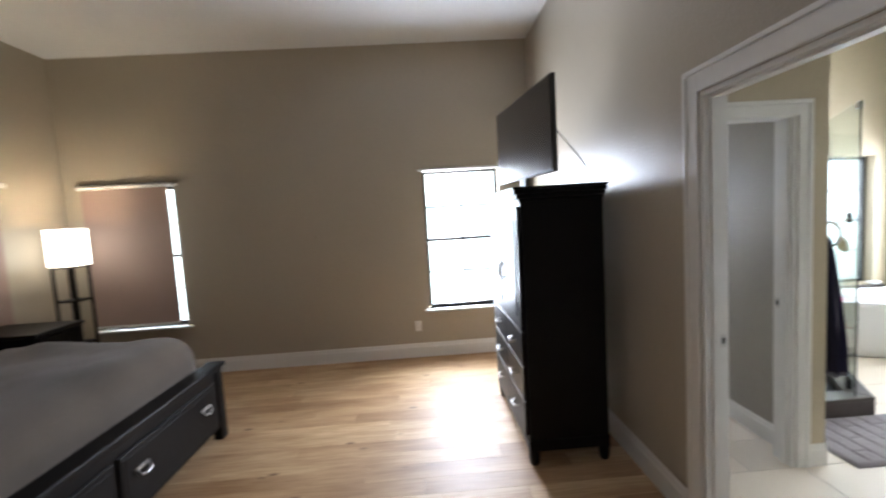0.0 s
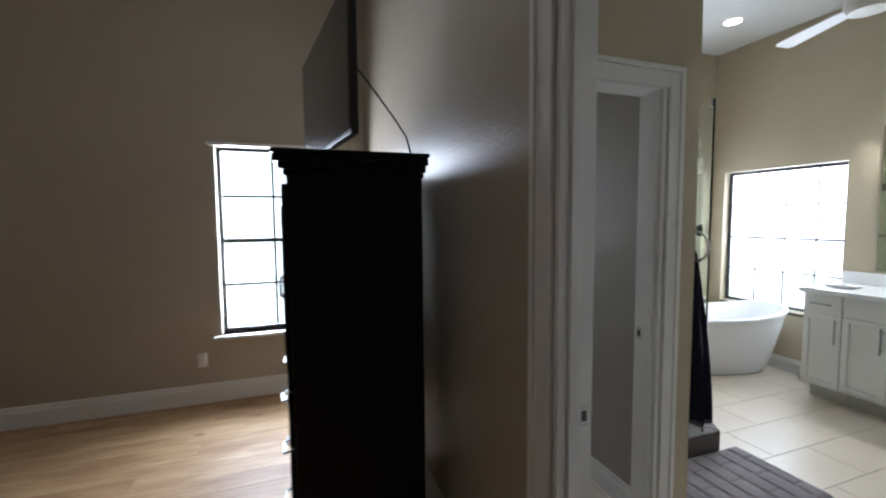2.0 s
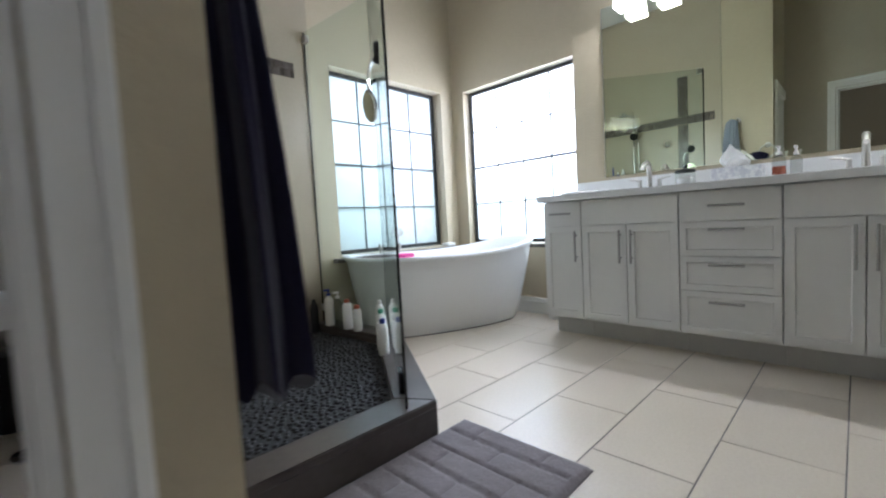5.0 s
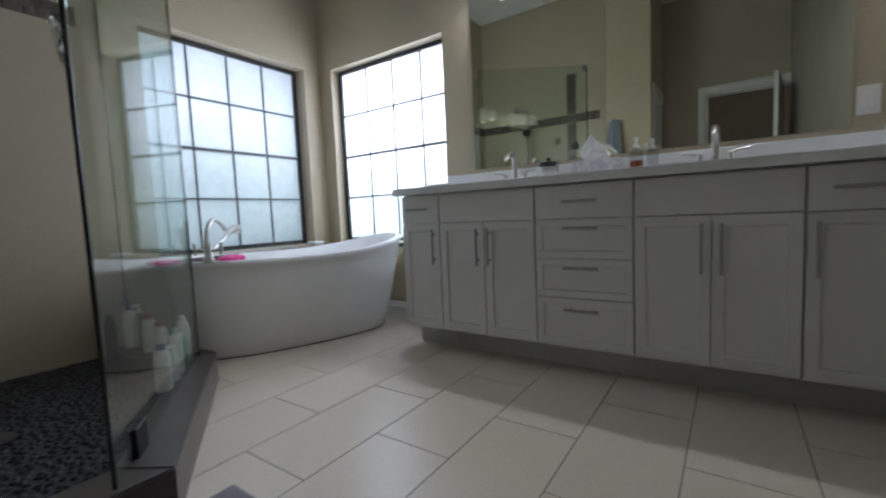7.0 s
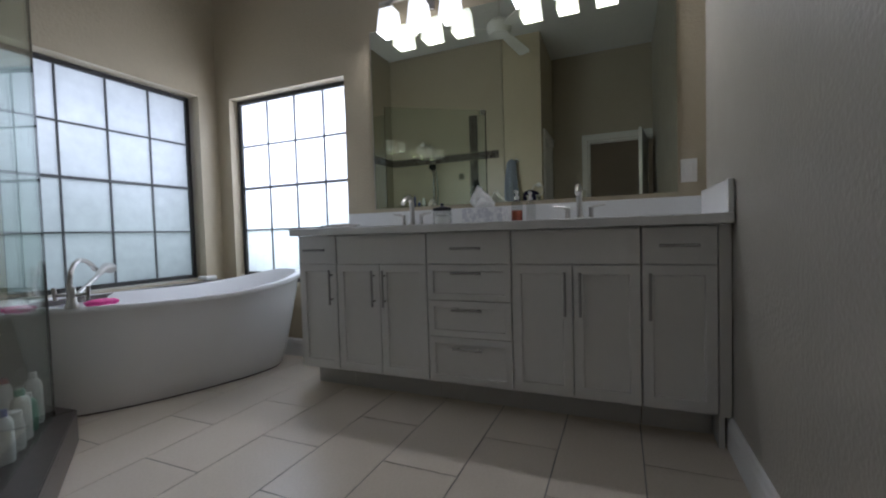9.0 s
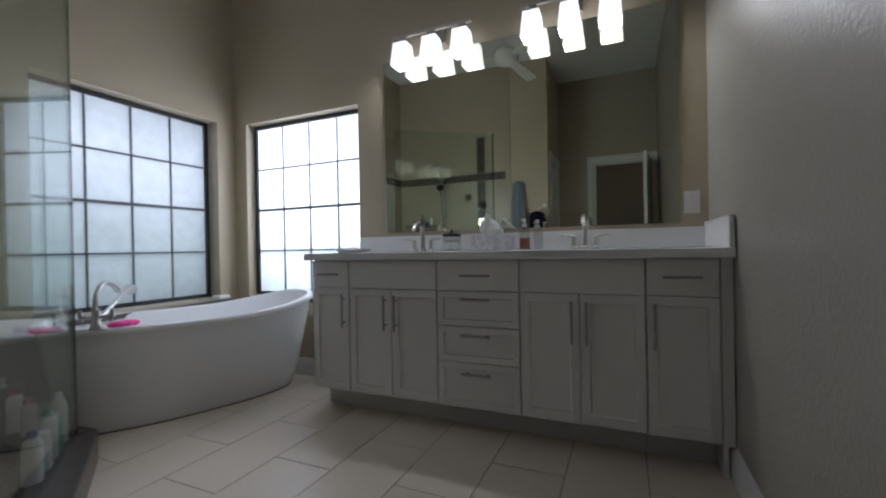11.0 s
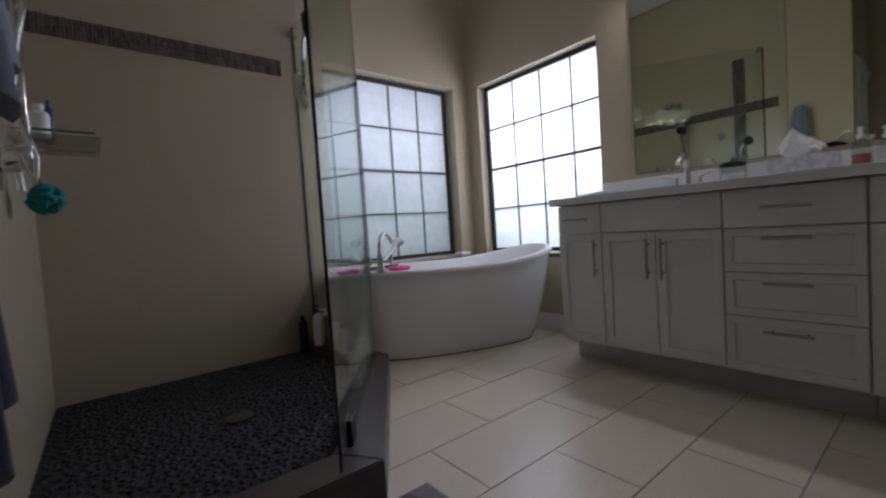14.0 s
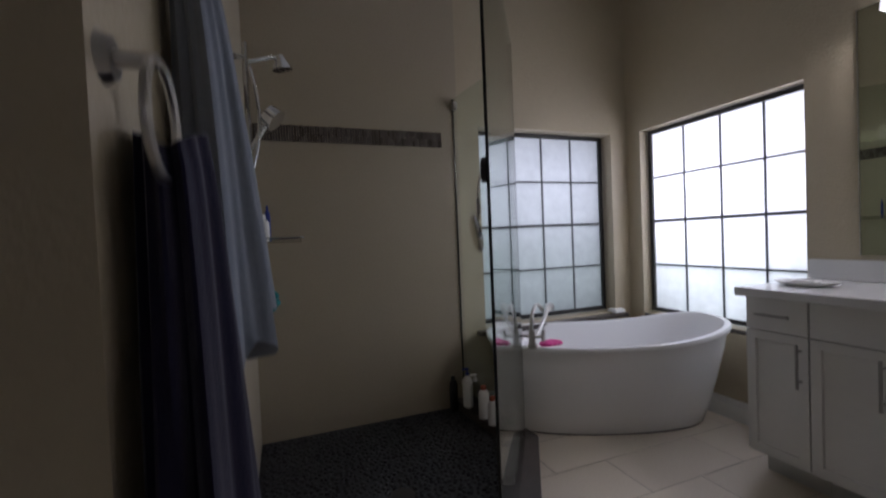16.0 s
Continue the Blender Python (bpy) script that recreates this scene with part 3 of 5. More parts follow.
part("toe_piece", box(bm_new(), (FX + 0.14, 2.064, 0), (FX + 0.16, 2.084, 0.129)), M_KICK, fl, "grey toe piece")
ct = thing("vanity_countertop", (0, 0, 0.88), "white quartz countertop with low backsplash over the cabinets", "countertop")
part("slab", box(bm_new(), (5.55, 2.064, 0.0), (VX - 0.003, 4.163, 0.04), 0.004), M_COUNTER, ct)
part("backsplash", box(bm_new(), (VX - 0.023, 2.085, 0.041), (VX - 0.003, 4.155, 0.142), 0.003), M_COUNTER, ct)
part("side_splash", box(bm_new(), (5.56, 2.064, 0.041), (VX - 0.003, 2.084, 0.165), 0.003), M_COUNTER, ct)
mirror = thing("wall_mirror", (0, 0, 1.046), "large frameless mirror on the wall above the vanity", "mirror")
part("glass", box(bm_new(), (VX - 0.008, 2.185, 0.0), (VX - 0.002, 3.945, 1.154)), M_MIRROR, mirror, "silvered mirror glass")
part("edge", box(bm_new(), (VX - 0.0085, 3.946, 0.0), (VX - 0.002, 3.949, 1.154)), M_NICKEL, mirror)


def basin_faucet(y):
    root = thing("basin_faucet", (5.99, y, 0.92), "brushed nickel widespread basin faucet on the countertop", "faucet", "basin faucets")
    bm = bm_new()
    turned(bm, [(0.028, 0), (0.028, 0.008), (0.018, 0.016), (0.015, 0.05), (0.014, 0.10)], seg=16)
    tube(bm, [(0, 0, 0.09), (0, 0, 0.13), (-0.012, 0, 0.158), (-0.04, 0, 0.168), (-0.085, 0, 0.155), (-0.115, 0, 0.13)], [0.014, 0.015, 0.016, 0.016, 0.014, 0.012], 12)
    part("spout", bm, M_NICKEL, root, "", True)
    for s in (-1, 1):
        bm = bm_new()
        turned(bm, [(0.025, 0), (0.025, 0.006), (0.014, 0.014), (0.011, 0.05), (0.013, 0.062), (0.008, 0.07)], (0, 0.058 * s, 0), 14)
        tube(bm, [(0, 0.058 * s, 0.062), (-0.004, 0.085 * s, 0.072), (-0.006, 0.125 * s, 0.076)], [0.008, 0.007, 0.005], 8)
        part("lever", bm, M_NICKEL, root, "", True)
    return root


basin_faucet(3.61)
basin_faucet(2.645)

# things on the countertop
dish = thing("soap_dish", (5.80, 4.0, 0.92), "white ceramic soap dish on the countertop", "dish")
bm = bm_new()
turned(bm, [(0.055, 0), (0.08, 0.006), (0.10, 0.018), (0.102, 0.022), (0.095, 0.02), (0.07, 0.010), (0.01, 0.008)], seg=24, sx=0.8, sy=1.3)
part("dish", bm, M_PORC, dish, "", True)
bm = bm_new()
box(bm, (-0.03, -0.05, 0.010), (0.03, 0.05, 0.030), 0.009)
part("soap", bm, M_PAPER, dish, "white bar of soap", True)

jar = thing("glass_jar", (5.96, 3.40, 0.92), "clear glass jar with a black lid on the countertop", "jar")
part("body", turned(bm_new(), [(0.05, 0), (0.054, 0.01), (0.054, 0.075), (0.048, 0.085)]), M_CLEARPL, jar, "", True)
part("cotton", turned(bm_new(), [(0.04, 0.004), (0.046, 0.02), (0.044, 0.05), (0.03, 0.062)]), M_PAPER, jar, "white cotton", True)
bm = turned(bm_new(), [(0.053, 0.085), (0.055, 0.09), (0.052, 0.10), (0.02, 0.106), (0.008, 0.112), (0.012, 0.122), (0.006, 0.128)])
part("lid", bm, M_RUBBER, jar, "black lid with a knob", True)

tis = thing("tissue_box", (5.95, 3.14, 0.92), "white patterned tissue box with tissue sticking out", "tissue box")
m = Mat("patterned_card", (0.62, 0.62, 0.64), 0.7)
m.base(m.ramp(m.noise(45, 3), (0.55, 0.55, 0.59), (0.75, 0.75, 0.75), 0.42, 0.58))
part("carton", box(bm_new(), (-0.058, -0.115, 0), (0.058, 0.115, 0.085), 0.003), m.m, tis)
rnd = random.Random(4)
bm = bm_new()
rings = []
for k in range(7):
    f = k / 6
    rings.append([bm.verts.new(((0.012 + 0.02 * f) * math.cos(a) + rnd.uniform(-0.008, 0.008), (0.05 + 0.035 * math.sin(3 * f)) * math.sin(a) * (1.05 - 0.5 * f) + 0.03 * f,
                                0.084 + 0.10 * f + rnd.uniform(-0.012, 0.012) * f + 0.02 * f * math.cos(2 * a))) for a in [2 * math.pi * i / 14 for i in range(14)]])
for a, b in zip(rings, rings[1:]):
    for i in range(14):
        bm.faces.new((a[i], a[(i + 1) % 14], b[(i + 1) % 14], b[i]))
part("tissue", bm, M_PAPER, tis, "crumpled white tissue")


def pump_bottle(at, body, cap, r, h, label, group="", parts_label=""):
    root = thing("pump_bottle", at, label, "bottle", group)
    prof = [(r * 0.9, 0), (r, 0.006), (r, h * 0.8), (r * 0.8, h * 0.9), (r * 0.42, h * 0.96), (r * 0.42, h)]
    part("bottle", turned(bm_new(), prof, seg=16), body, root, parts_label, True)
    bm = turned(bm_new(), [(r * 0.45, h), (r * 0.45, h + 0.014), (0.006, h + 0.016), (0.006, h + 0.035)], seg=12)
    box(bm, (-0.034, -0.008, h + 0.033), (0.010, 0.008, h + 0.045), 0.003)
    part("pump", bm, cap, root, "", True)
    return root


soap_bottle = pump_bottle((5.97, 2.965, 0.92), M_CLEARPL, M_PLASTIC, 0.030, 0.125, "clear soap bottle half full of red soap, white pump")
part("liquid", turned(bm_new(), [(0.026, 0.004), (0.0285, 0.008), (0.0285, 0.062), (0.028, 0.064)], seg=16), M_RED, soap_bottle, "red liquid soap", True)
pump_bottle((6.02, 2.90, 0.92), M_CLEARPL, M_PLASTIC, 0.026, 0.12, "clear lotion bottle with a white pump on countertop")

# vanity lights
LIT = []


def vanity_light(y, label):
    root = thing("vanity_light", (VX, y, 2.30), label, "wall light", "vanity lights")
    bm = bm_new()
    box(bm, (-0.022, -0.06, -0.06), (0, 0.06, 0.05), 0.004)
    part("back_plate", bm, M_NICKEL, root)
    part("bar", box(bm_new(), (-0.115, -0.27, -0.012), (-0.095, 0.27, 0.008), 0.003), M_NICKEL, root)
    part("arm", rod(bm_new(), (-0.1, 0, -0.002), (-0.015, 0, -0.002), 0.009), M_NICKEL, root)
    for dy in (-0.204, 0, 0.204):
        bm = bm_new()
        turned(bm, [(0.022, -0.062), (0.028, -0.045), (0.028, -0.02), (0.01, -0.013)], (-0.105, dy, 0), 14)
        part("socket", bm, M_NICKEL, root, "", True)
        bm = bm_new()
        top, bot = 0.044, 0.058
        loops = []
        for hw, z in ((top, -0.052), (bot, -0.195), (bot - 0.004, -0.195), (top - 0.004, -0.056)):
            loops.append([bm.verts.new((-0.105 + sx * hw, dy + sy * hw, z)) for sx, sy in ((-1, -1), (1, -1), (1, 1), (-1, 1))])
        for a, b in zip(loops, loops[1:]):
            for k in range(4):
                bm.faces.new((a[k], a[(k + 1) % 4], b[(k + 1) % 4], b[k]))
        bm.faces.new(loops[0])
        part("shade", bm, M_SHADE, root, "lit white glass shade")
        point("vanity_bulb", (VX - 0.105, y + dy, 2.30 - 0.183), 7.2, (1.0, 0.97, 0.93), 0.022)
    return root


vanity_light(3.540, "nickel vanity light with three lit white glass shades")
vanity_light(2.708, "nickel vanity light with three lit white glass shades")


def plate(name, m, label, w=0.072, h=0.115, toggles=1):
    root = thing(name, (0, 0, 0), label, "switch plate")
    root.matrix_world = m
    part("cover", box(bm_new(), (-w / 2, -0.005, -h / 2), (w / 2, 0, h / 2), 0.0018), M_PLASTIC, root)
    for k in range(toggles):
        x = (k - (toggles - 1) / 2) * 0.046
        part("rocker", box(bm_new(), (x - 0.016, -0.009, -0.033), (x + 0.016, -0.004, 0.033), 0.002), M_PLASTIC, root)
    return root


plate("switch_plate", pose(VX, 2.135, 1.15, 0, 0, -90), "cream switch plate on the wall beside the mirror", 0.072)
plate("switch_plate", pose(3.255, 4.09, 1.31, 0, 0, -90), "cream double switch plate on taupe wall", 0.118, 0.118, 2)

def soft_block(lo, hi, r, seed, amp):
    """A padded block with rounded edges and slight creases."""
    bm = box(bm_new(), lo, hi)
    bmesh.ops.subdivide_edges(bm, edges=bm.edges, cuts=22, use_grid_fill=True)
    c = [(a + b) / 2 for a, b in zip(lo, hi)]
    h = [(b - a) / 2 for a, b in zip(lo, hi)]
    for v in bm.verts:
        q = [max(-(h[i] - r), min(h[i] - r, v.co[i] - c[i])) for i in range(3)]
        d = Vector([v.co[i] - c[i] - q[i] for i in range(3)])
        if d.length > 1e-6:
            v.co = Vector([c[i] + q[i] for i in range(3)]) + d.normalized() * r
        s = noise.noise((v.co.x * 2.2 + seed, v.co.y * 2.2, v.co.z * 2.2)) * amp + noise.noise((v.co.x * 7 + seed, v.co.y * 5, 1)) * amp * 0.4
        if v.co.z > lo[2] + 0.05:
            v.co.z += s
    return bm


# ---- tub ----
TC = (5.415, 4.92)


def tub_ring(a, b, z, rise, n=72):
    out = []
    ta, p = radians(-22), 2.2 + 0.8 * min(1.0, z / 0.5)
    for k in range(n):
        th = 2 * math.pi * k / n
        c, s = math.cos(th), math.sin(th)
        u = a * math.copysign(abs(c) ** (2 / p), c)
        v = b * math.copysign(abs(s) ** (2 / p), s)
        up = rise * (abs(u) / a) ** 2.2 * (1.0 if u > 0 else 0.25)
        out.append((u * math.cos(ta) - v * math.sin(ta), u * math.sin(ta) + v * math.cos(ta), z + up))
    return out


tub = thing("bathtub", (*TC, 0), "white freestanding acrylic bathtub with flared rim below the windows", "bathtub")
bm = bm_new()
rings = []
for a, b, z, rise in ((0.595, 0.195, 0.0, 0), (0.61, 0.21, 0.012, 0), (0.64, 0.25, 0.12, 0), (0.672, 0.30, 0.30, 0.01), (0.698, 0.342, 0.46, 0.045), (0.708, 0.356, 0.525, 0.07),
                      (0.724, 0.370, 0.536, 0.08), (0.730, 0.375, 0.546, 0.083), (0.730, 0.375, 0.558, 0.085), (0.723, 0.369, 0.566, 0.086), (0.698, 0.345, 0.565, 0.086), (0.686, 0.333, 0.551, 0.08),
                      (0.62, 0.29, 0.36, 0.03), (0.52, 0.235, 0.17, 0), (0.42, 0.17, 0.13, 0)):
    rings.append([bm.verts.new(p) for p in tub_ring(a, b, z, rise)])
n = len(rings[0])
for a, b in zip(rings, rings[1:]):
    for k in range(n):
        bm.faces.new((a[k], a[(k + 1) % n], b[(k + 1) % n], b[k]))
bm.faces.new(rings[0][::-1])
bm.faces.new(rings[-1])
part("shell", bm, M_ACRYL, tub, "", True)
bm = bm_new()
prism(bm, [(x, y) for x, y, z in tub_ring(0.60, 0.202, 0, 0)], -0.0, 0.008)
part("base_seal", bm, M_RUBBER, tub, "dark seal at the floor")
bm = turned(bm_new(), [(0.03, 0), (0.03, 0.004), (0.02, 0.006)], (0, 0, 0.131), 16)
part("drain", bm, M_CHROME, tub, "chrome drain", True)

tf = thing("tub_faucet", (4.835, 4.815, 0.572), "brushed nickel tub faucet with curved spout and hand shower", "faucet", rz=44)
bm = turned(bm_new(), [(0.028, 0), (0.03, 0.01), (0.02, 0.03), (0.017, 0.10)], seg=16)
part("base", bm, M_NICKEL, tf, "", True)
bm = tube(bm_new(), [(0, 0, 0.05), (-0.012, 0.0, 0.11), (0.004, 0, 0.165), (0.045, 0, 0.205), (0.10, 0, 0.222), (0.17, 0, 0.215), (0.24, 0, 0.19), (0.28, 0, 0.165)], [0.013, 0.011, 0.011, 0.011, 0.011, 0.011, 0.012, 0.014], 12)
part("spout", bm, M_NICKEL, tf, "", True)
bm = tube(bm_new(), [(0.01, -0.015, 0.06), (0.10, -0.03, 0.10), (0.22, -0.03, 0.135), (0.32, -0.02, 0.16), (0.37, -0.02, 0.165), (0.43, -0.02, 0.16)], [0.010, 0.010, 0.012, 0.018, 0.028, 0.030], 12)
part("hand_shower", bm, M_NICKEL, tf, "", True)
bm = bm_new()
for s in (-1, 1):
    rod(bm, (0, 0, 0.06), (0.0, 0.06 * s, 0.065), 0.008)
    rod(bm, (0.0, 0.06 * s, 0.04), (0.0, 0.065 * s, 0.10), 0.009)
part("handle", bm, M_NICKEL, tf, "", True)
bm = bm_new()
rnd = random.Random(9)
for k in range(9):
    turned(bm, [(0.012, 0), (0.026, 0.008), (0.03, 0.018), (0.015, 0.028)], (0.011 * k, rnd.uniform(-0.02, 0.02), rnd.uniform(0, 0.008)), 10)
bmesh.ops.translate(bm, vec=(4.91, 4.815, 0.566), verts=bm.verts)
single("wash_cloth", soft_block((5.93, 5.34, 0.567), (6.03, 5.44, 0.60), 0.014, 2, 0.004), M_PAPER, "white folded wash cloth on the dark ledge", "wash cloth", smooth=True)
single("bath_puff", bm, M_PINK, "hot pink bath puff on the tub rim", "bath puff", smooth=True)

tk = thing("toilet_brush", (6.03, 4.33, 0), "white toilet brush in a holder between tub and vanity", "toilet brush")
part("holder", turned(bm_new(), [(0.045, 0), (0.055, 0.01), (0.05, 0.12), (0.04, 0.13)]), M_PLASTIC, tk, "", True)
part("stick", turned(bm_new(), [(0.008, 0.13), (0.008, 0.33), (0.012, 0.36), (0.008, 0.37)], seg=10), M_PLASTIC, tk, "", True)

# ---- shower ----
SX = 3.38                             # face of the shower's side wall
BKY = 5.355                            # face of its back wall
OUT = [(SX, 3.77), (4.19, 3.77), (4.765, 4.68), (4.70, BKY)]
INN = [(4.56, BKY), (4.615, 4.71), (4.10, 3.91), (SX, 3.91)]
structure("shower_floor", prism(bm_new(), [(SX, 3.91), (4.10, 3.91), (4.615, 4.71), (4.56, BKY), (SX, BKY)], 0, 0.085), Mat("dark_grout", (0.03, 0.03, 0.03), 0.85).m, "dark pebble shower floor")
curb = tagged(new("shower_curb"), "brown stone shower curb", "", "", "structure")
for o in ([OUT[0], OUT[1], INN[2], INN[3]], [OUT[1], OUT[2], INN[1], INN[2]], [OUT[2], OUT[3], INN[0], INN[1]]):
    part("curb_base", prism(bm_new(), o, 0, 0.113), M_CURB, curb)
    bm = prism(bm_new(), o, 0.114, 0.14)
    bmesh.ops.bevel(bm, geom=[e for e in bm.edges if all(v.co.z > 0.13 for v in e.verts)], offset=0.004, segments=2, affect="EDGES")
    part("curb_cap", bm, M_CURB, curb)

rnd = random.Random(2)
bm = bm_new()
inside = [(SX, 3.91), (4.10, 3.91), (4.615, 4.71), (4.56, BKY), (SX, BKY)]


def within(x, y, poly):
    c = False
    for (x1, y1), (x2, y2) in zip(poly, poly[1:] + poly[:1]):
        if (y1 > y) != (y2 > y) and x < (x2 - x1) * (y - y1) / (y2 - y1) + x1:
            c = not c
    return c


vs_all, fs_all = [], []
gy = 3.925
row = 0
while gy < BKY - 0.01:
    gx = SX + 0.012 + (0.016 if row % 2 else 0)
    while gx < 4.62:
        x, y = gx + rnd.uniform(-0.010, 0.010), gy + rnd.uniform(-0.009, 0.009)
        if within(x + 0.008, y, inside) and within(x - 0.008, y, inside):
            a0, rx, ry = rnd.uniform(0, 3.1), rnd.uniform(0.009, 0.019), rnd.uniform(0.007, 0.013)
            base = len(vs_all)
            for rr, zz in ((1.0, 0.084), (0.72, 0.0905)):
                for k in range(7):
                    a = 2 * math.pi * k / 7
                    px, py = rx * rr * math.cos(a), ry * rr * math.sin(a)
                    vs_all.append((x + px * math.cos(a0) - py * math.sin(a0), y + px * math.sin(a0) + py * math.cos(a0), zz))
            vs_all.append((x, y, 0.0925))
            for k in range(7):
                q = (k + 1) % 7
                fs_all.append((base + k, base + q, base + 7 + q, base + 7 + k))
                fs_all.append((base + 7 + k, base + 7 + q, base + 14))
        gx += 0.031
    gy += 0.026
    row += 1
me = bpy.data.meshes.new("pebbles")
me.from_pydata(vs_all, [], fs_all)
me.materials.append(M_PEBBLE)
for p in me.polygons:
    p.use_smooth = True
bm.free()
tagged(new("pebbles", me), "small dark grey pebbles of the shower floor", "pebbles", "", "stuff")
single("shower_drain", turned(bm_new(), [(0.055, 0), (0.055, 0.003), (0.03, 0.004)], (3.98, 4.55, 0.0925), 20), M_BRONZE, "dark round drain in the pebble floor", "drain", smooth=True)


def glass_panel(a, b, z0, z1, label, near_edge=False):
    root = thing("shower_screen", (0, 0, 0), label, "glass screen", "shower panels")
    a, b = Vector((*a, 0)), Vector((*b, 0))
    d = (b - a).normalized()
    o = Vector((-d.y, d.x, 0)) * 0.0045
    bm = prism(bm_new(), [(p.x, p.y) for p in (a - o, b - o, b + o, a + o)], z0, z1)
    p = part("pane", bm, M_SHGLASS, root)
    p.visible_shadow = False
    for at in ((a, b) if near_edge else (b,)):
        w = 0.008 if at is a else 0.003
        q = at + d * (w / 2 if at is b else -w / 2)
        bm = prism(bm_new(), [(p.x, p.y) for p in (q - d * w / 2 - o, q + d * w / 2 - o, q + d * w / 2 + o, q - d * w / 2 + o)], z0, z1)
        part("edge", bm, M_GEDGE, root, "dark green glass edge")
    return root


NP, CP, WP = (4.072, 3.80), (4.69, 4.695), (4.63, BKY - 0.006)
g1 = glass_panel(NP, CP, 0.142, 2.20, "clear glass shower panel on the stone curb", True)
g2 = glass_panel(CP, WP, 0.142, 2.12, "clear glass return panel on the stone curb")


def clip(parent, at, rz, big=False):
    s = 1.9 if big else 1.0
    o = part("clip", box(bm_new(), (-0.022 * s, -0.014, -0.022 * s), (0.022 * s, 0.014, 0.022 * s), 0.003), M_DARKMETAL if big else M_NICKEL, parent, "metal glass clip")
    o.matrix_world = pose(*at, 0, 0, rz)
    return o


clip(g1, (4.088, 3.823, 2.18), 55)
clip(g1, (4.17, 3.942, 0.18), 55, True)
sm = thing("shaving_mirror", (4.115, 3.91, 1.22), "round chrome shaving mirror hanging from the shower glass", "mirror", rz=55)
part("suction_cup", rod(bm_new(), (0.0, -0.012, 0.19), (0.0, 0.006, 0.19), 0.040, 0.034, 20), M_RUBBER, sm, "dark suction cup", True)
part("arm", tube(bm_new(), [(0, 0.0, 0.19), (0.03, 0.02, 0.16), (0.055, 0.03, 0.11), (0.05, 0.03, 0.06), (0.02, 0.025, 0.045)], 0.006, 8), M_CHROME, sm, "", True)
part("rim", turned(bm_new(), [(0.052, -0.006), (0.057, -0.003), (0.057, 0.003), (0.052, 0.006)], seg=24), M_CHROME, sm, "", True).matrix_local = pose(0.0, 0.03, 0.0, 80, 0, 20)
part("glass", turned(bm_new(), [(0.050, -0.008), (0.050, 0.008)], seg=24), M_MIRROR, sm, "round mirror glass", True).matrix_local = pose(0.0, 0.03, 0.0, 80, 0, 20)
clip(g2, (4.632, BKY - 0.022, 2.07), 90)
clip(g2, (4.632, BKY - 0.022, 0.24), 90)


def mosaic_band(name, m, length, height, label):
    """Slim upright glass sticks in a strip that faces -y of m."""
    root = thing(name, (0, 0, 0), label, "mosaic band")
    root.matrix_world = m
    rnd = random.Random(int(length * 100))
    vs, fs = [], []
    x = 0.0
    while x < length - 0.006:
        w = min(0.0145, length - x)
        z = 0.0
        while z < height - 0.004:
            h = min(rnd.choice((0.032, 0.048, 0.048)), height - z)
            p = rnd.uniform(0.0005, 0.0025)
            b = len(vs)
            x0, x1, z0, z1 = x + 0.0008, x + w - 0.0008, z + 0.0008, z + h - 0.0008
            vs += [(x0, 0, z0), (x1, 0, z0), (x1, 0, z1), (x0, 0, z1), (x0, -0.004 - p, z0), (x1, -0.004 - p, z0), (x1, -0.004 - p, z1), (x0, -0.004 - p, z1)]
            fs += [(b + 4, b + 5, b + 6, b + 7), (b, b + 1, b + 5, b + 4), (b + 1, b + 2, b + 6, b + 5), (b + 2, b + 3, b + 7, b + 6), (b + 3, b, b + 4, b + 7)]
            z += h
        x += w
    me = bpy.data.meshes.new("mosaic")
    me.from_pydata(vs, [], fs)
    me.materials.append(M_MOSAIC)
    o = new("mosaic", me)
    o.parent = root
    o["kind"] = "stuff"
    return root


mosaic_band("mosaic_band", pose(SX + 0.006, BKY - 0.001, 1.80), 1.155, 0.098, "brown glass mosaic band on the cream shower tile")
mosaic_band("mosaic_band", pose(SX + 0.001, 3.84, 1.80, 0, 0, 90), 1.508, 0.098, "brown glass mosaic band on the cream shower tile")
mosaic_band("mosaic_column", pose(SX + 0.0075, 4.11, 1.90, 0, 0, 90), 0.11, 0.46, "upright brown glass mosaic strip in the shower")
mosaic_band("mosaic_column", pose(SX + 0.0075, 4.11, 1.00, 0, 0, 90), 0.11, 0.795, "upright brown glass mosaic strip in the shower")

sh = thing("shower_set", (SX, 4.72, 0), "chrome shower rail with head, hose and hand shower on tile", "shower")
part("rail", rod(bm_new(), (0.055, 0, 1.12), (0.055, 0, 2.06), 0.011), M_CHROME, sh, "", True)
for z in (1.16, 2.0):
    bm = rod(bm_new(), (0, 0, z), (0.06, 0, z), 0.012)
    turned(bm, [(0.03, 0), (0.03, 0.004)], (0.0, 0, z), 6)
    part("bracket", bm, M_CHROME, sh, "", True)
bm = tube(bm_new(), [(0.055, 0, 1.98), (0.10, 0.02, 2.00), (0.15, 0.05, 2.03), (0.19, 0.07, 2.035)], 0.009)
rod(bm, (0.19, 0.07, 2.05), (0.20, 0.075, 1.99), 0.018, 0.045)
part("shower_head", bm, M_CHROME, sh, "chrome shower head", True)
pts = [(0.06, 0.01, 1.95 - 0.09 * k) for k in range(9)]
pts = [(0.07 + 0.03 * math.sin(k * 0.7), -0.03 - 0.03 * math.sin(k * 0.35), z) for k, (_, _, z) in enumerate(pts)]
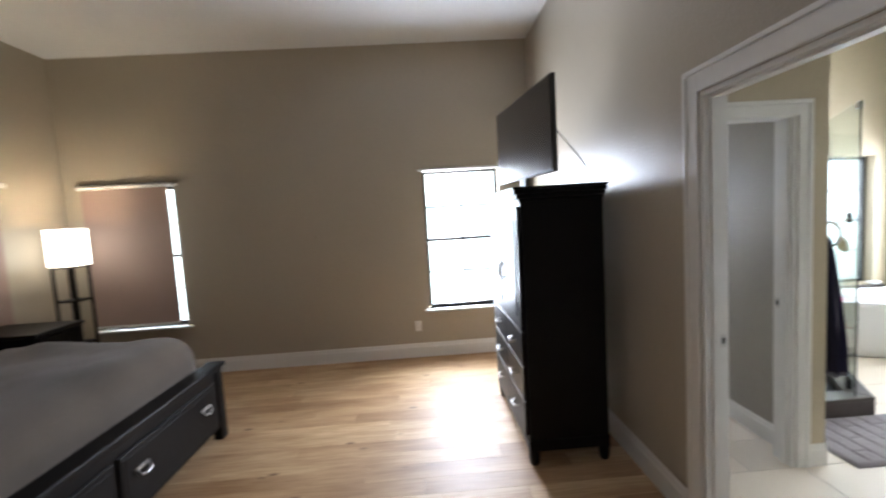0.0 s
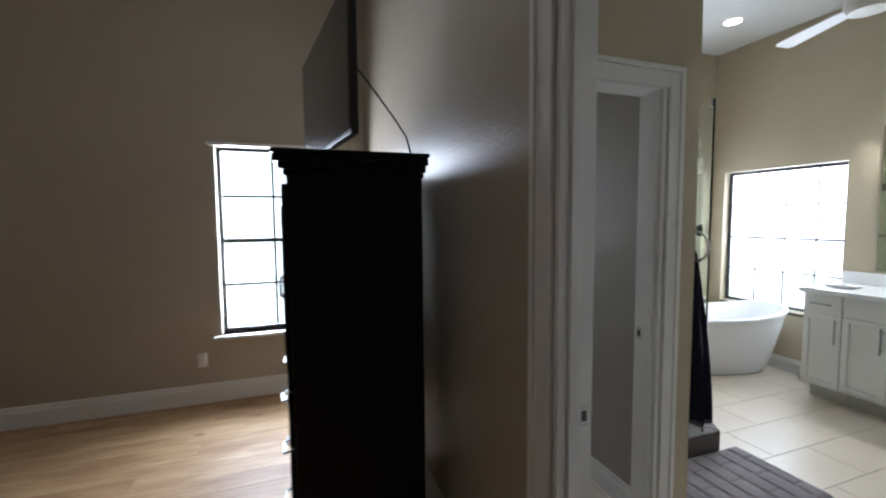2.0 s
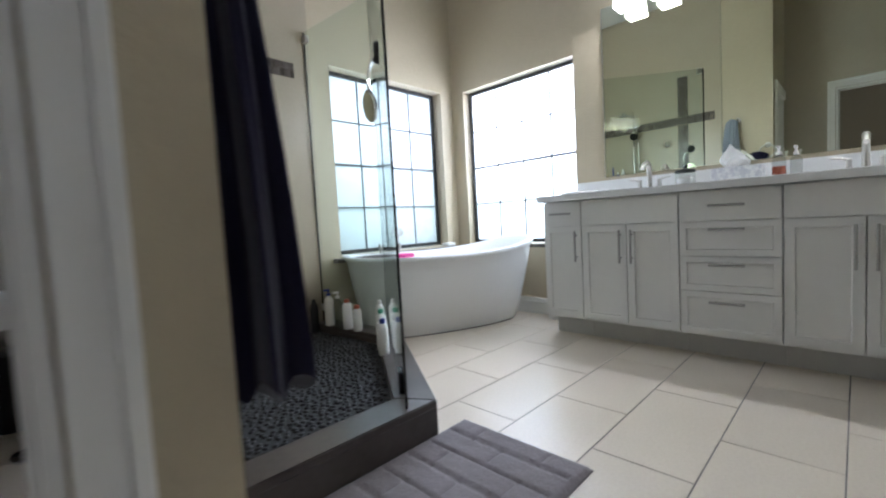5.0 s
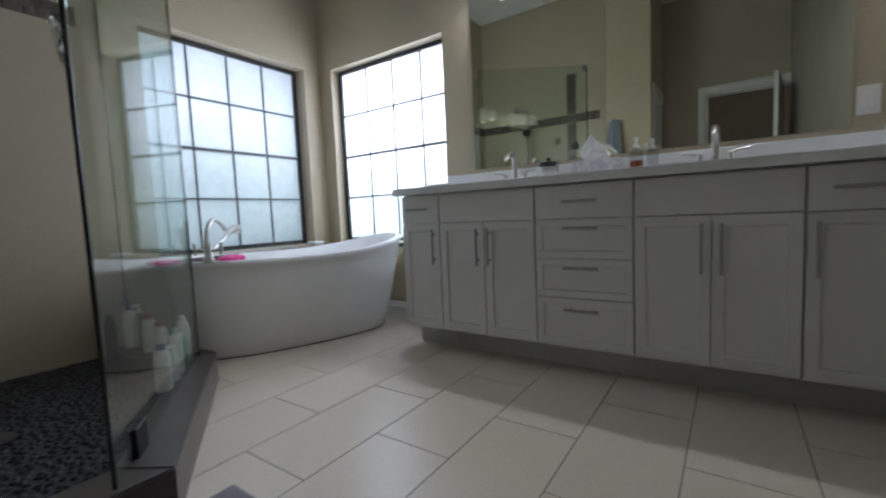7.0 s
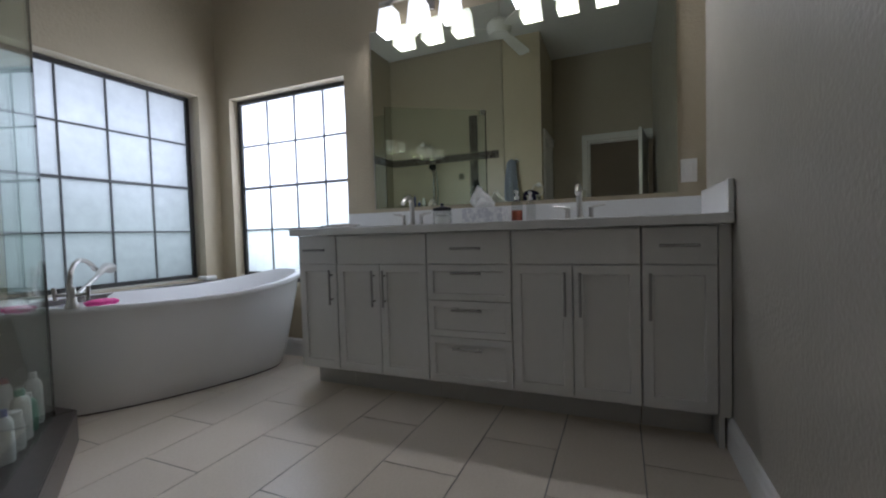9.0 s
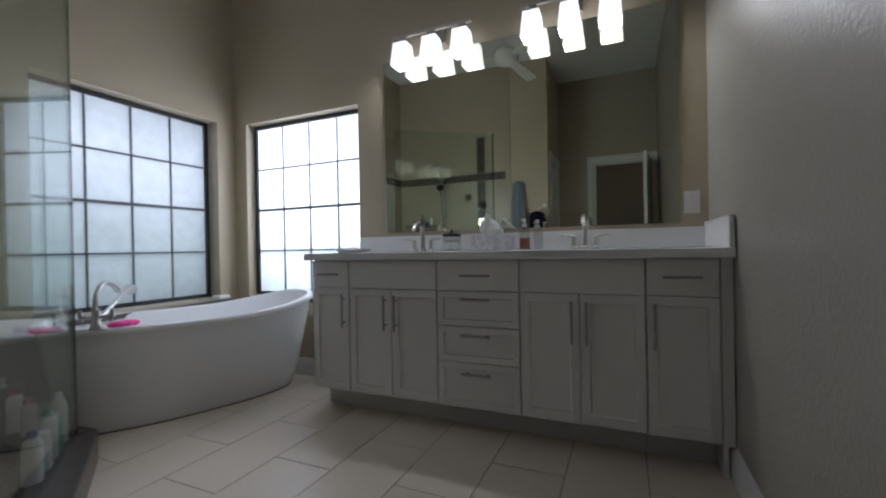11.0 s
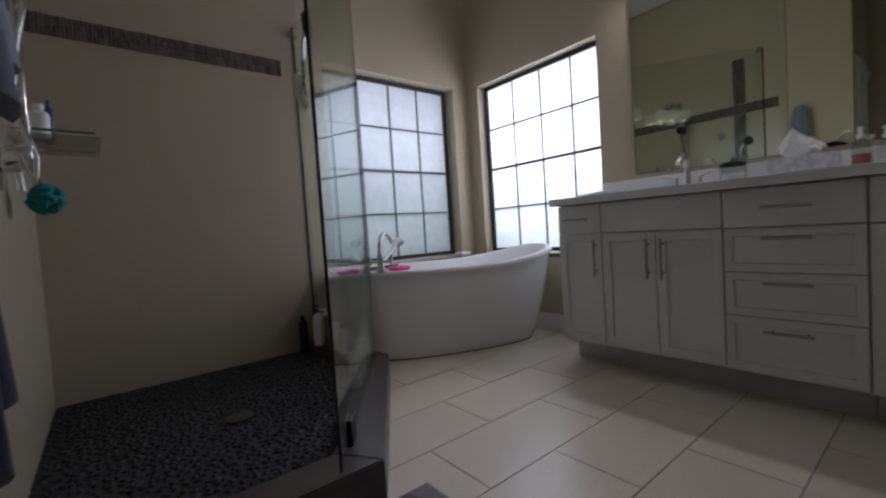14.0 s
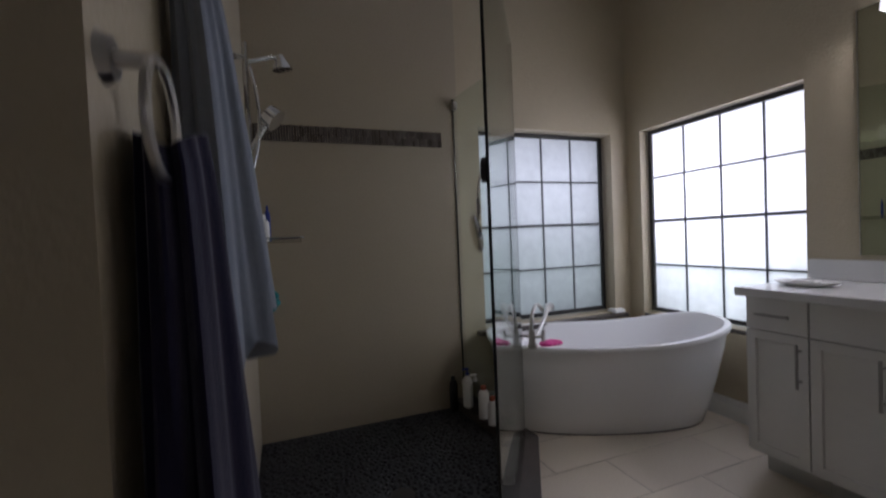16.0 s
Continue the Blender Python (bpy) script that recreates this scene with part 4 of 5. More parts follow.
pts += [(0.08, -0.07, 1.12), (0.07, -0.05, 1.04), (0.06, -0.02, 1.06), (0.03, 0.0, 1.14)]
part("hose", tube(bm_new(), pts, 0.008), M_CHROME, sh, "chrome hose", True)
bm = tube(bm_new(), [(0.06, 0.0, 1.62), (0.11, -0.02, 1.70), (0.14, -0.03, 1.74)], [0.011, 0.013, 0.016])
rod(bm, (0.13, -0.03, 1.76), (0.165, -0.04, 1.73), 0.045, 0.05)
part("hand_shower", bm, M_CHROME, sh, "chrome hand shower", True)
va = thing("shower_valve", (SX, 4.46, 1.06), "round chrome shower valve on the tile wall", "valve")
bm = rod(bm_new(), (0, 0, 0), (0.012, 0, 0), 0.075, seg=24)
part("plate", bm, M_CHROME, va, "", True)
bm = rod(bm_new(), (0.01, 0, 0), (0.06, 0, 0), 0.022)
rod(bm, (0.05, 0, 0), (0.055, 0.0, -0.075), 0.008)
part("lever", bm, M_CHROME, va, "", True)
dv = thing("body_spray", (SX, 4.34, 1.60), "small round chrome body spray on the tile", "body spray")
part("plate", rod(bm_new(), (0, 0, 0), (0.02, 0, 0), 0.04, seg=20), M_CHROME, dv, "", True)
sf = thing("corner_shelf", (SX, 4.98, 1.22), "glass shower shelf with chrome rail on the wall", "shelf")
part("glass", box(bm_new(), (0.004, -0.20, 0), (0.245, 0.20, 0.008), 0.002), M_CLEARPL, sf)
bm = tube(bm_new(), [(0.0, -0.20, 0.022), (0.235, -0.20, 0.022), (0.25, -0.18, 0.022), (0.25, 0.18, 0.022), (0.235, 0.20, 0.022), (0, 0.20, 0.022)], 0.005, 8)
for y in (-0.2, 0.2):
    rod(bm, (0, y, -0.005), (0.03, y, -0.005), 0.012)
part("rail", bm, M_CHROME, sf, "chrome rail", True)


def plain_bottle(at, body, cap, r, h, label, neck=0.5, sy=0.7, caph=0.02):
    root = thing("bottle", at, label, "bottle", "shower bottles")
    part("body", turned(bm_new(), [(r * 0.92, 0), (r, 0.006), (r, h * 0.82), (r * 0.85, h * 0.93), (r * neck, h)], seg=16, sy=sy), body, root, "", True)
    part("cap", turned(bm_new(), [(r * neck * 1.05, h), (r * neck * 1.05, h + caph), (r * neck * 0.8, h + caph + 0.004)], seg=14, sy=max(sy, 0.8)), cap, root, "", True)
    return root


plain_bottle((SX + 0.08, 4.86, 1.228), M_PLASTIC, M_PLASTIC, 0.03, 0.10, "white plastic bottle on the shower shelf")
plain_bottle((SX + 0.10, 4.98, 1.228), M_BLUE, M_BLUE, 0.014, 0.15, "slim blue tube on the shower shelf", 0.4)
plain_bottle((SX + 0.07, 4.93, 1.228), M_BLUE, M_PLASTIC, 0.022, 0.07, "small dark blue bottle on the shower shelf")
bm = bm_new()
rnd = random.Random(5)
for k in range(46):
    v = Vector((rnd.gauss(0, 1), rnd.gauss(0, 1), rnd.gauss(0, 1))).normalized()
    c = v * 0.038
    turned(bm, [(0.004, -0.016), (0.017, -0.006), (0.018, 0.005), (0.005, 0.016)], (SX + 0.09 + c.x, 4.66 + c.y, 0.98 + c.z), 6)
tube(bm, [(SX + 0.085, 4.66, 1.01), (SX + 0.075, 4.665, 1.06), (SX + 0.058, 4.72, 1.12)], 0.002, 5)
single("loofah", bm, M_TEAL, "teal mesh loofah hanging from the shower valve", "loofah")

pump_bottle((4.592, 5.20, 0.14), M_PLASTIC, M_BLUE, 0.031, 0.20, "white shampoo bottle with a blue pump on the curb", "shower bottles")
plain_bottle((4.53, 5.29, 0.0925), M_RUBBER, M_RUBBER, 0.028, 0.20, "black shampoo bottle on the pebble floor")
pump_bottle((4.60, 5.10, 0.14), M_CLEARPL, M_PLASTIC, 0.031, 0.19, "clear body wash bottle with white pump on curb", "shower bottles")
plain_bottle((4.605, 5.00, 0.14), M_PLASTIC, M_RED, 0.033, 0.17, "white bottle with a red cap on the curb", 0.5)
plain_bottle((4.612, 4.90, 0.14), M_PLASTIC, M_RED, 0.030, 0.14, "white lotion bottle with a red cap on the curb", 0.6)
for s, body, cap, r, hgt, label, neck in ((1.03, M_PLASTIC, M_PLASTIC, 0.030, 0.19, "tall white bottle beside the shower glass", 0.45),
                                         (0.95, M_GREEN, M_PLASTIC, 0.028, 0.13, "pale green bottle beside the shower glass", 0.5),
                                         (0.86, M_PLASTIC, M_GREEN, 0.031, 0.17, "white bottle with a green cap beside the glass", 0.5),
                                         (0.76, M_PLASTIC, M_PLASTIC, 0.034, 0.12, "squat white bottle beside the shower glass", 0.8),
                                         (0.66, M_PAPER, M_BLUE, 0.030, 0.16, "white bottle with a blue cap beside the glass", 0.5)):
    plain_bottle((NP[0] + 0.568 * s - 0.037, NP[1] + 0.823 * s + 0.026, 0.14), body, cap, r, hgt, label, neck)


def robe(name, mat, y, ztop, zbot, w0, w1, d0, d1, seed, label, category, folds=7):
    """Cloth hanging in folds from a ring or hook on the shower's side wall."""
    rnd = random.Random(seed)
    ph = [rnd.uniform(0, 6.28) for _ in range(4)]
    bm = bm_new()
    rows, n = 22, 72
    rings = []
    for r in range(rows + 1):
        f = r / rows
        z = ztop + (zbot - ztop) * f
        w, d = w0 + (w1 - w0) * f ** 0.7, d0 + (d1 - d0) * f ** 0.6
        ring = []
        for k in range(n):
            a = 2 * math.pi * k / n
            wave = 1 + (0.06 + 0.16 * f) * math.sin(folds * a + ph[0] + 1.2 * f) + 0.06 * math.sin(13 * a + ph[1] - f)
            px = d * (0.5 + 0.5 * math.cos(a) * wave) + 0.012
            py = w * 0.5 * math.sin(a) * wave + 0.02 * math.sin(3 * f + ph[2])
            pz = z + (0.02 * math.sin(folds * a + ph[3]) if r == rows else 0) + (0.015 * math.cos(2 * a) if r == 0 else 0)
            ring.append(bm.verts.new((3.365 + max(px, 0.008), y + py, pz)))
        rings.append(ring)
    for a, b in zip(rings, rings[1:]):
        for k in range(n):
            bm.faces.new((a[k], a[(k + 1) % n], b[(k + 1) % n], b[k]))
    bm.faces.new(rings[0])
    bm.faces.new(rings[-1][::-1])
    root = thing(name, (3.365, y, zbot), label, category)
    o = part("body", bm, mat, root, "", True)
    o.matrix_parent_inverse = root.matrix_world.inverted()
    fold = bm_new()
    rings = []
    for r in range(13):
        f = r / 12
        z = ztop - 0.05 + (zbot + 0.12 - ztop) * f
        rings.append([fold.verts.new((3.365 + d0 + (d1 - d0) * f ** 0.6 + 0.004 + (0.012 + 0.012 * f) * math.cos(a), y + w0 * 0.1 + (0.02 + 0.025 * f) * math.sin(a) + 0.015 * math.sin(4 * f + ph[1]), z)) for a in [2 * math.pi * k / 14 for k in range(14)]])
    for a, b in zip(rings, rings[1:]):
        for k in range(14):
            fold.faces.new((a[k], a[(k + 1) % 14], b[(k + 1) % 14], b[k]))
    fold.faces.new(rings[0])
    fold.faces.new(rings[-1][::-1])
    o = part("sleeve" if category == "robe" else "loose_fold", fold, mat, root, "", True)
    o.matrix_parent_inverse = root.matrix_world.inverted()
    return root


tr = thing("towel_ring", (3.365, 3.36, 1.43), "brushed nickel towel ring on the wall end", "towel ring")
bm = rod(bm_new(), (0, 0, 0), (0.012, 0, 0), 0.03, 0.024, 20)
rod(bm, (0.01, 0, 0), (0.055, 0, 0), 0.010)
part("post", bm, M_NICKEL, tr, "", True)
bm = tube(bm_new(), arc((0.055, 0, -0.07), 0.068, 90, 449, 36, "x"), 0.006, 8)
part("ring", bm, M_NICKEL, tr, "", True)
robe("navy_robe", M_NAVY, 3.430, 1.350, 0.54, 0.17, 0.235, 0.075, 0.118, 3, "navy blue terry robe hanging from the towel ring", "robe")
hk = thing("robe_hook", (3.365, 3.62, 1.74), "brushed nickel robe hook on the wall", "hook")
bm = rod(bm_new(), (0, 0, 0), (0.01, 0, 0), 0.025, seg=18)
tube(bm, [(0.01, 0, 0), (0.045, 0, -0.005), (0.058, 0, 0.02)], 0.008, 8)
part("hook", bm, M_NICKEL, hk, "", True)
robe("grey_robe", M_GREYROBE, 3.66, 1.74, 1.02, 0.10, 0.19, 0.06, 0.135, 8, "blue-grey terry towel hanging from the hook", "towel", 5)

# bath mat
bm = bm_new()
MX0, MX1, MY0, MY1 = 3.50, 4.34, 3.245, 3.775
nx, ny = 84, 48
grid = []
for i in range(nx + 1):
    col = []
    for j in range(ny + 1):
        x, y = MX0 + (MX1 - MX0) * i / nx, MY0 + (MY1 - MY0) * j / ny
        e = min(i, nx - i, j, ny - j)
        h = 0.020 if e > 1 else (0.014 if e == 1 else 0.004)
        u = ((x - MX0) % 0.105) / 0.105
        if e > 2 and (u < 0.09 or u > 0.91):
            h -= 0.008
        v = ((y - MY0 + (0.13 if int((x - MX0) / 0.105) % 2 else 0)) % 0.26) / 0.26
        if e > 2 and v < 0.035:
            h -= 0.005
        col.append(bm.verts.new((x, y, h + noise.noise((x * 30, y * 30, 0)) * 0.0018)))
    grid.append(col)
for i in range(nx):
    for j in range(ny):
        bm.faces.new((grid[i][j], grid[i + 1][j], grid[i + 1][j + 1], grid[i][j + 1]))
skirt = [grid[i][0] for i in range(nx + 1)] + [grid[nx][j] for j in range(1, ny + 1)] + [grid[i][ny] for i in range(nx - 1, -1, -1)] + [grid[0][j] for j in range(ny - 1, 0, -1)]
low = [bm.verts.new((v.co.x, v.co.y, 0.0005)) for v in skirt]
for k in range(len(skirt)):
    q = (k + 1) % len(skirt)
    bm.faces.new((skirt[k], skirt[q], low[q], low[k]))
bm.faces.new(low)
single("bath_mat", bm, M_MAT, "grey plush bath mat with quilted channels on tile", "bath mat", smooth=True)

# ---- ceiling things ----
fan = thing("ceiling_fan", (4.77, 3.435, 2.70), "white ceiling fan with three blades hanging at rest", "ceiling fan")
part("motor", turned(bm_new(), [(0.03, -0.07), (0.09, -0.06), (0.11, -0.02), (0.11, 0.03), (0.07, 0.07), (0.02, 0.08)], seg=24), M_TRIM, fan, "", True)
part("downrod", rod(bm_new(), (0, 0, 0.07), (0, 0, EH - 2.70 - 0.03), 0.012), M_TRIM, fan)
part("canopy", turned(bm_new(), [(0.03, EH - 2.70 - 0.06), (0.07, EH - 2.70 - 0.02), (0.075, EH - 2.70)], seg=20), M_TRIM, fan, "", True)
for k in range(3):
    o = part("blade", prism(bm_new(), [(0.10, -0.025), (0.18, -0.045), (0.58, -0.058), (0.62, -0.045), (0.62, 0.045), (0.58, 0.058), (0.18, 0.045), (0.10, 0.025)], -0.004, 0.004), M_TRIM, fan)
    o.matrix_local = pose(0, 0, 0, 0, 0, 70 + 120 * k) @ pose(0, 0, -0.01, 10, 0, 0)


def downlight(x, y, z, watts):
    root = thing("downlight", (x, y, z), "round recessed ceiling downlight, lit", "downlight", "downlights")
    part("ring", turned(bm_new(), [(0.095, -0.004), (0.095, 0.0), (0.07, 0.0)], seg=28), M_TRIM, root, "", True)
    part("lens", turned(bm_new(), [(0.068, -0.007), (0.068, -0.0045)], seg=28), M_DOWN, root, "lit lens", True)
    d = bpy.data.lights.new("downlight_lamp", "SPOT")
    d.energy, d.color, d.spot_size, d.spot_blend, d.shadow_soft_size = watts, (1.0, 0.88, 0.7), radians(110), 0.8, 0.06
    ob = new("downlight_lamp", d)
    ob.location = (x, y, z - 0.03)
    return root


downlight(5.48, 4.75, EH, 2)
downlight(3.98, 4.70, EH, 3)

# ---- toilet room ----
wd = thing("toilet_door", (2.545, 3.445, 0), "white toilet room door standing open inward", "door", rz=76)


def door_leaf(root, w, h, hx):
    bm = box(bm_new(), (0, 0, 0.01), (w, 0.035, h), 0.002)
    part("leaf", bm, M_TRIM, root)
    for s, y in ((-1, 0.0), (1, 0.035)):
        bm = rod(bm_new(), (hx, y, 0.955), (hx, y + s * 0.008, 0.955), 0.032, seg=20)
        rod(bm, (hx, y, 0.955), (hx, y + s * 0.05, 0.955), 0.011)
        rod(bm, (hx + 0.005, y + s * 0.045, 0.955), (hx - 0.11, y + s * 0.048, 0.955), 0.010, 0.008)
        part("door_handle", bm, M_NICKEL, root, "brushed nickel lever handle", True)


door_leaf(wd, 0.64, 2.02, 0.575)
bd = thing("bathroom_door", (2.43, 2.115, 0), "white bathroom door standing open against the wall", "door", rz=8)
door_leaf(bd, 0.72, 2.035, 0.655)

wc = thing("toilet", (2.81, 5.20, 0), "white porcelain toilet with closed lid and tank", "toilet")
part("tank", box(bm_new(), (-0.19, 0.03, 0.40), (0.19, 0.235, 0.72), 0.025), M_PORC, wc, "", True)
part("tank_lid", box(bm_new(), (-0.20, 0.02, 0.721), (0.20, 0.245, 0.755), 0.010), M_PORC, wc, "", True)
bm = bm_new()
rings = []
for r, z, dy in ((0.6, 0.0, 0.02), (0.6, 0.05, 0.02), (0.52, 0.14, 0.03), (0.6, 0.24, 0.0), (0.86, 0.33, -0.03), (1.0, 0.39, -0.04), (1.0, 0.41, -0.04)):
    rings.append([bm.verts.new((0.185 * r * math.cos(a), -0.16 + dy + 0.26 * r * math.sin(a), z)) for a in [2 * math.pi * k / 28 for k in range(28)]])
for a, b in zip(rings, rings[1:]):
    for k in range(28):
        bm.faces.new((a[k], a[(k + 1) % 28], b[(k + 1) % 28], b[k]))
bm.faces.new(rings[0][::-1])
bm.faces.new(rings[-1])
part("bowl", bm, M_PORC, wc, "", True)
part("seat", turned(bm_new(), [(0.97, 0.412), (1.03, 0.418), (1.03, 0.43)], (0, -0.20, 0), 32, 0.185, 0.255), M_PLASTIC, wc, "", True)
part("lid", turned(bm_new(), [(1.0, 0.434), (1.03, 0.44), (1.02, 0.452), (0.9, 0.46)], (0, -0.20, 0), 32, 0.185, 0.255), M_PLASTIC, wc, "", True)
part("flush_lever", rod(bm_new(), (-0.13, 0.02, 0.66), (-0.06, 0.015, 0.655), 0.008), M_CHROME, wc, "chrome flush lever", True)
st = thing("foot_stool", (2.85, 4.80, 0), "white plastic foot stool against the toilet base", "stool")
bm = bm_new()
ARCH = [(math.cos(math.pi * k / 14), math.sin(math.pi * k / 14)) for k in range(15)]
outer = [(0.145, 0.0)] + [(0.128 * c, 0.13 + 0.07 * h) for c, h in ARCH] + [(-0.145, 0.0)]
inner = [(0.112, 0.0)] + [(0.094 * c, 0.10 + 0.055 * h) for c, h in ARCH] + [(-0.112, 0.0)]
sides = []
for y in (-0.10, 0.08):
    flare = 0.02 if y < 0 else 0.0
    sides.append([[bm.verts.new((x, y - flare * (1 - min(1, z / 0.15)), z)) for x, z in line] for line in (outer, inner)])
(fo, fi), (bo, bi) = sides
for k in range(len(outer) - 1):
    bm.faces.new((fo[k], fo[k + 1], bo[k + 1], bo[k]))
    bm.faces.new((fi[k + 1], fi[k], bi[k], bi[k + 1]))
    bm.faces.new((fo[k + 1], fo[k], fi[k], fi[k + 1]))
    bm.faces.new((bo[k], bo[k + 1], bi[k + 1], bi[k]))
for k in (0, -1):
    bm.faces.new((fo[k], bo[k], bi[k], fi[k]))
part("body", bm, M_PLASTIC, st, "", True)
part("step_pad", box(bm_new(), (-0.05, -0.085, 0.192), (0.05, 0.06, 0.203), 0.003), M_PLASTIC, st)
tp = thing("paper_stand", (3.165, 4.88, 0), "chrome toilet paper stand with a white roll", "paper holder")
part("base", turned(bm_new(), [(0.095, 0), (0.095, 0.008), (0.06, 0.018), (0.012, 0.024)], seg=28), M_CHROME, tp, "", True)
part("pole", rod(bm_new(), (0, 0, 0.02), (0, 0, 0.60), 0.010), M_CHROME, tp, "", True)
part("arm", tube(bm_new(), [(0.05, 0, 0.585), (0.0, 0, 0.60), (-0.13, 0, 0.60), (-0.14, 0, 0.61)], 0.007, 8), M_CHROME, tp, "", True)
bm = rod(bm_new(), (-0.12, 0, 0.575), (-0.015, 0, 0.575), 0.052, seg=24)
box(bm, (-0.12, -0.054, 0.49), (-0.015, -0.0525, 0.575))
part("roll", bm, M_PAPER, tp, "white paper roll", True)
bn = thing("waste_bin", (3.10, 5.28, 0), "black waste bin in the corner of the room", "bin")
part("body", turned(bm_new(), [(0.085, 0), (0.09, 0.01), (0.10, 0.30), (0.098, 0.31)], seg=24), M_RUBBER, bn, "", True)
part("lid", turned(bm_new(), [(0.102, 0.311), (0.10, 0.33), (0.05, 0.345)], seg=24), M_RUBBER, bn, "", True)

# ---- bedroom ----
ar = thing("armoire", (0, 0, 0), "tall espresso armoire with doors, drawers and crown moulding", "armoire")
AX0, AX1, AY0, AY1 = 1.665, 2.165, 3.53, 4.60
bm = box(bm_new(), (AX0, AY0, 0.10), (AX1, AY1, 1.66), 0.004)
part("body", bm, M_BLACKWOOD, ar)
bm = bm_new()
for o, z0, z1 in ((0.012, 1.655, 1.675), (0.028, 1.676, 1.700), (0.045, 1.701, 1.728), (0.052, 1.729, 1.745)):
    box(bm, (AX0 - o, AY0 - o, z0), (AX1 + o * 0.3, AY1 + o, z1), 0.004)
part("crown", bm, M_BLACKWOOD, ar)
part("plinth", box(bm_new(), (AX0 - 0.012, AY0 - 0.012, 0.10), (AX1, AY1 + 0.012, 0.17), 0.006), M_BLACKWOOD, ar)
for x in (AX0 + 0.025, AX1 - 0.025):
    for y in (AY0 + 0.03, AY1 - 0.03):
        part("leg", turned(bm_new(), [(0.022, 0), (0.03, 0.02), (0.036, 0.10)], (x, y, 0), 12), M_BLACKWOOD, ar, "", True)
ym = (AY0 + AY1) / 2
for a, b in ((AY0 + 0.03, ym - 0.002), (ym + 0.002, AY1 - 0.03)):
    bm = box(bm_new(), (AX0 - 0.022, a, 0.86), (AX0 - 0.002, b, 1.63), 0.003)
    box(bm, (AX0 - 0.028, a + 0.08, 0.94), (AX0 - 0.020, b - 0.08, 1.55), 0.003)
    d = part("door", bm, M_BLACKWOOD, ar)
    yk = b - 0.03 if b < ym else a + 0.03
    part("handle", tube(bm_new(), [(AX0 - 0.022, yk, 1.12), (AX0 - 0.05, yk, 1.14), (AX0 - 0.05, yk, 1.22), (AX0 - 0.022, yk, 1.24)], 0.006, 8), M_PULL, d, "nickel handle", True)
    for z0, z1 in ((0.19, 0.41), (0.415, 0.635), (0.64, 0.855)):
        d = part("drawer", box(bm_new(), (AX0 - 0.022, a, z0), (AX0 - 0.002, b, z1 - 0.004), 0.004), M_BLACKWOOD, ar)
        yc = (a + b) / 2
        part("handle", tube(bm_new(), [(AX0 - 0.02, yc - 0.055, (z0 + z1) / 2), (AX0 - 0.05, yc - 0.045, (z0 + z1) / 2 - 0.01), (AX0 - 0.05, yc + 0.045, (z0 + z1) / 2 - 0.01), (AX0 - 0.02, yc + 0.055, (z0 + z1) / 2)], 0.006, 8), M_PULL, d, "nickel bail handle", True)

tv = thing("television", (1.835, 4.17, 1.745), "large black flat television standing on the armoire", "television", rz=97.3)
part("shell", box(bm_new(), (-0.55, -0.035, 0.09), (0.55, 0.0, 0.685), 0.006), M_TVBACK, tv)
part("screen", box(bm_new(), (-0.538, 0.0, 0.108), (0.538, 0.003, 0.675)), M_SCREEN, tv, "dark glossy screen")
part("back_bulge", box(bm_new(), (-0.35, -0.07, 0.16), (0.35, -0.03, 0.55), 0.02), M_TVBACK, tv)
part("neck", box(bm_new(), (-0.05, -0.04, 0.012), (0.05, -0.005, 0.10), 0.004), M_TVBACK, tv)
part("foot", box(bm_new(), (-0.20, -0.12, 0.0), (0.20, 0.09, 0.012), 0.005), M_TVBACK, tv)
single("television_cable", tube(bm_new(), [(1.90, 3.72, 2.15), (1.955, 3.70, 2.10), (2.02, 3.70, 2.02), (2.09, 3.70, 1.93), (2.15, 3.71, 1.85), (2.175, 3.72, 1.765), (2.18, 3.74, 1.60)], 0.004, 6), M_RUBBER, "thin black cable hanging behind the television", "cable", smooth=True)

bed = thing("storage_bed", (0, 0, 0), "espresso storage bed with drawers in the foot panel", "bed")
FBX, BY_A, BY_B = -0.56, 2.26, 4.27
bm = box(bm_new(), (FBX - 0.05, BY_A + 0.04, 0.10), (FBX, BY_B - 0.04, 0.53), 0.004)
part("footboard", bm, M_BLACKWOOD, bed)
bm = bm_new()
box(bm, (FBX - 0.075, BY_A - 0.01, 0.53), (FBX + 0.02, BY_B + 0.01, 0.555), 0.006)
box(bm, (FBX - 0.09, BY_A - 0.025, 0.556), (FBX + 0.04, BY_B + 0.025, 0.59), 0.008)
part("top_rail", bm, M_BLACKWOOD, bed)
for y in (BY_A + 0.02, BY_B - 0.03):
    part("leg", box(bm_new(), (FBX - 0.06, y - 0.045, 0), (FBX + 0.012, y + 0.045, 0.53), 0.008), M_BLACKWOOD, bed)
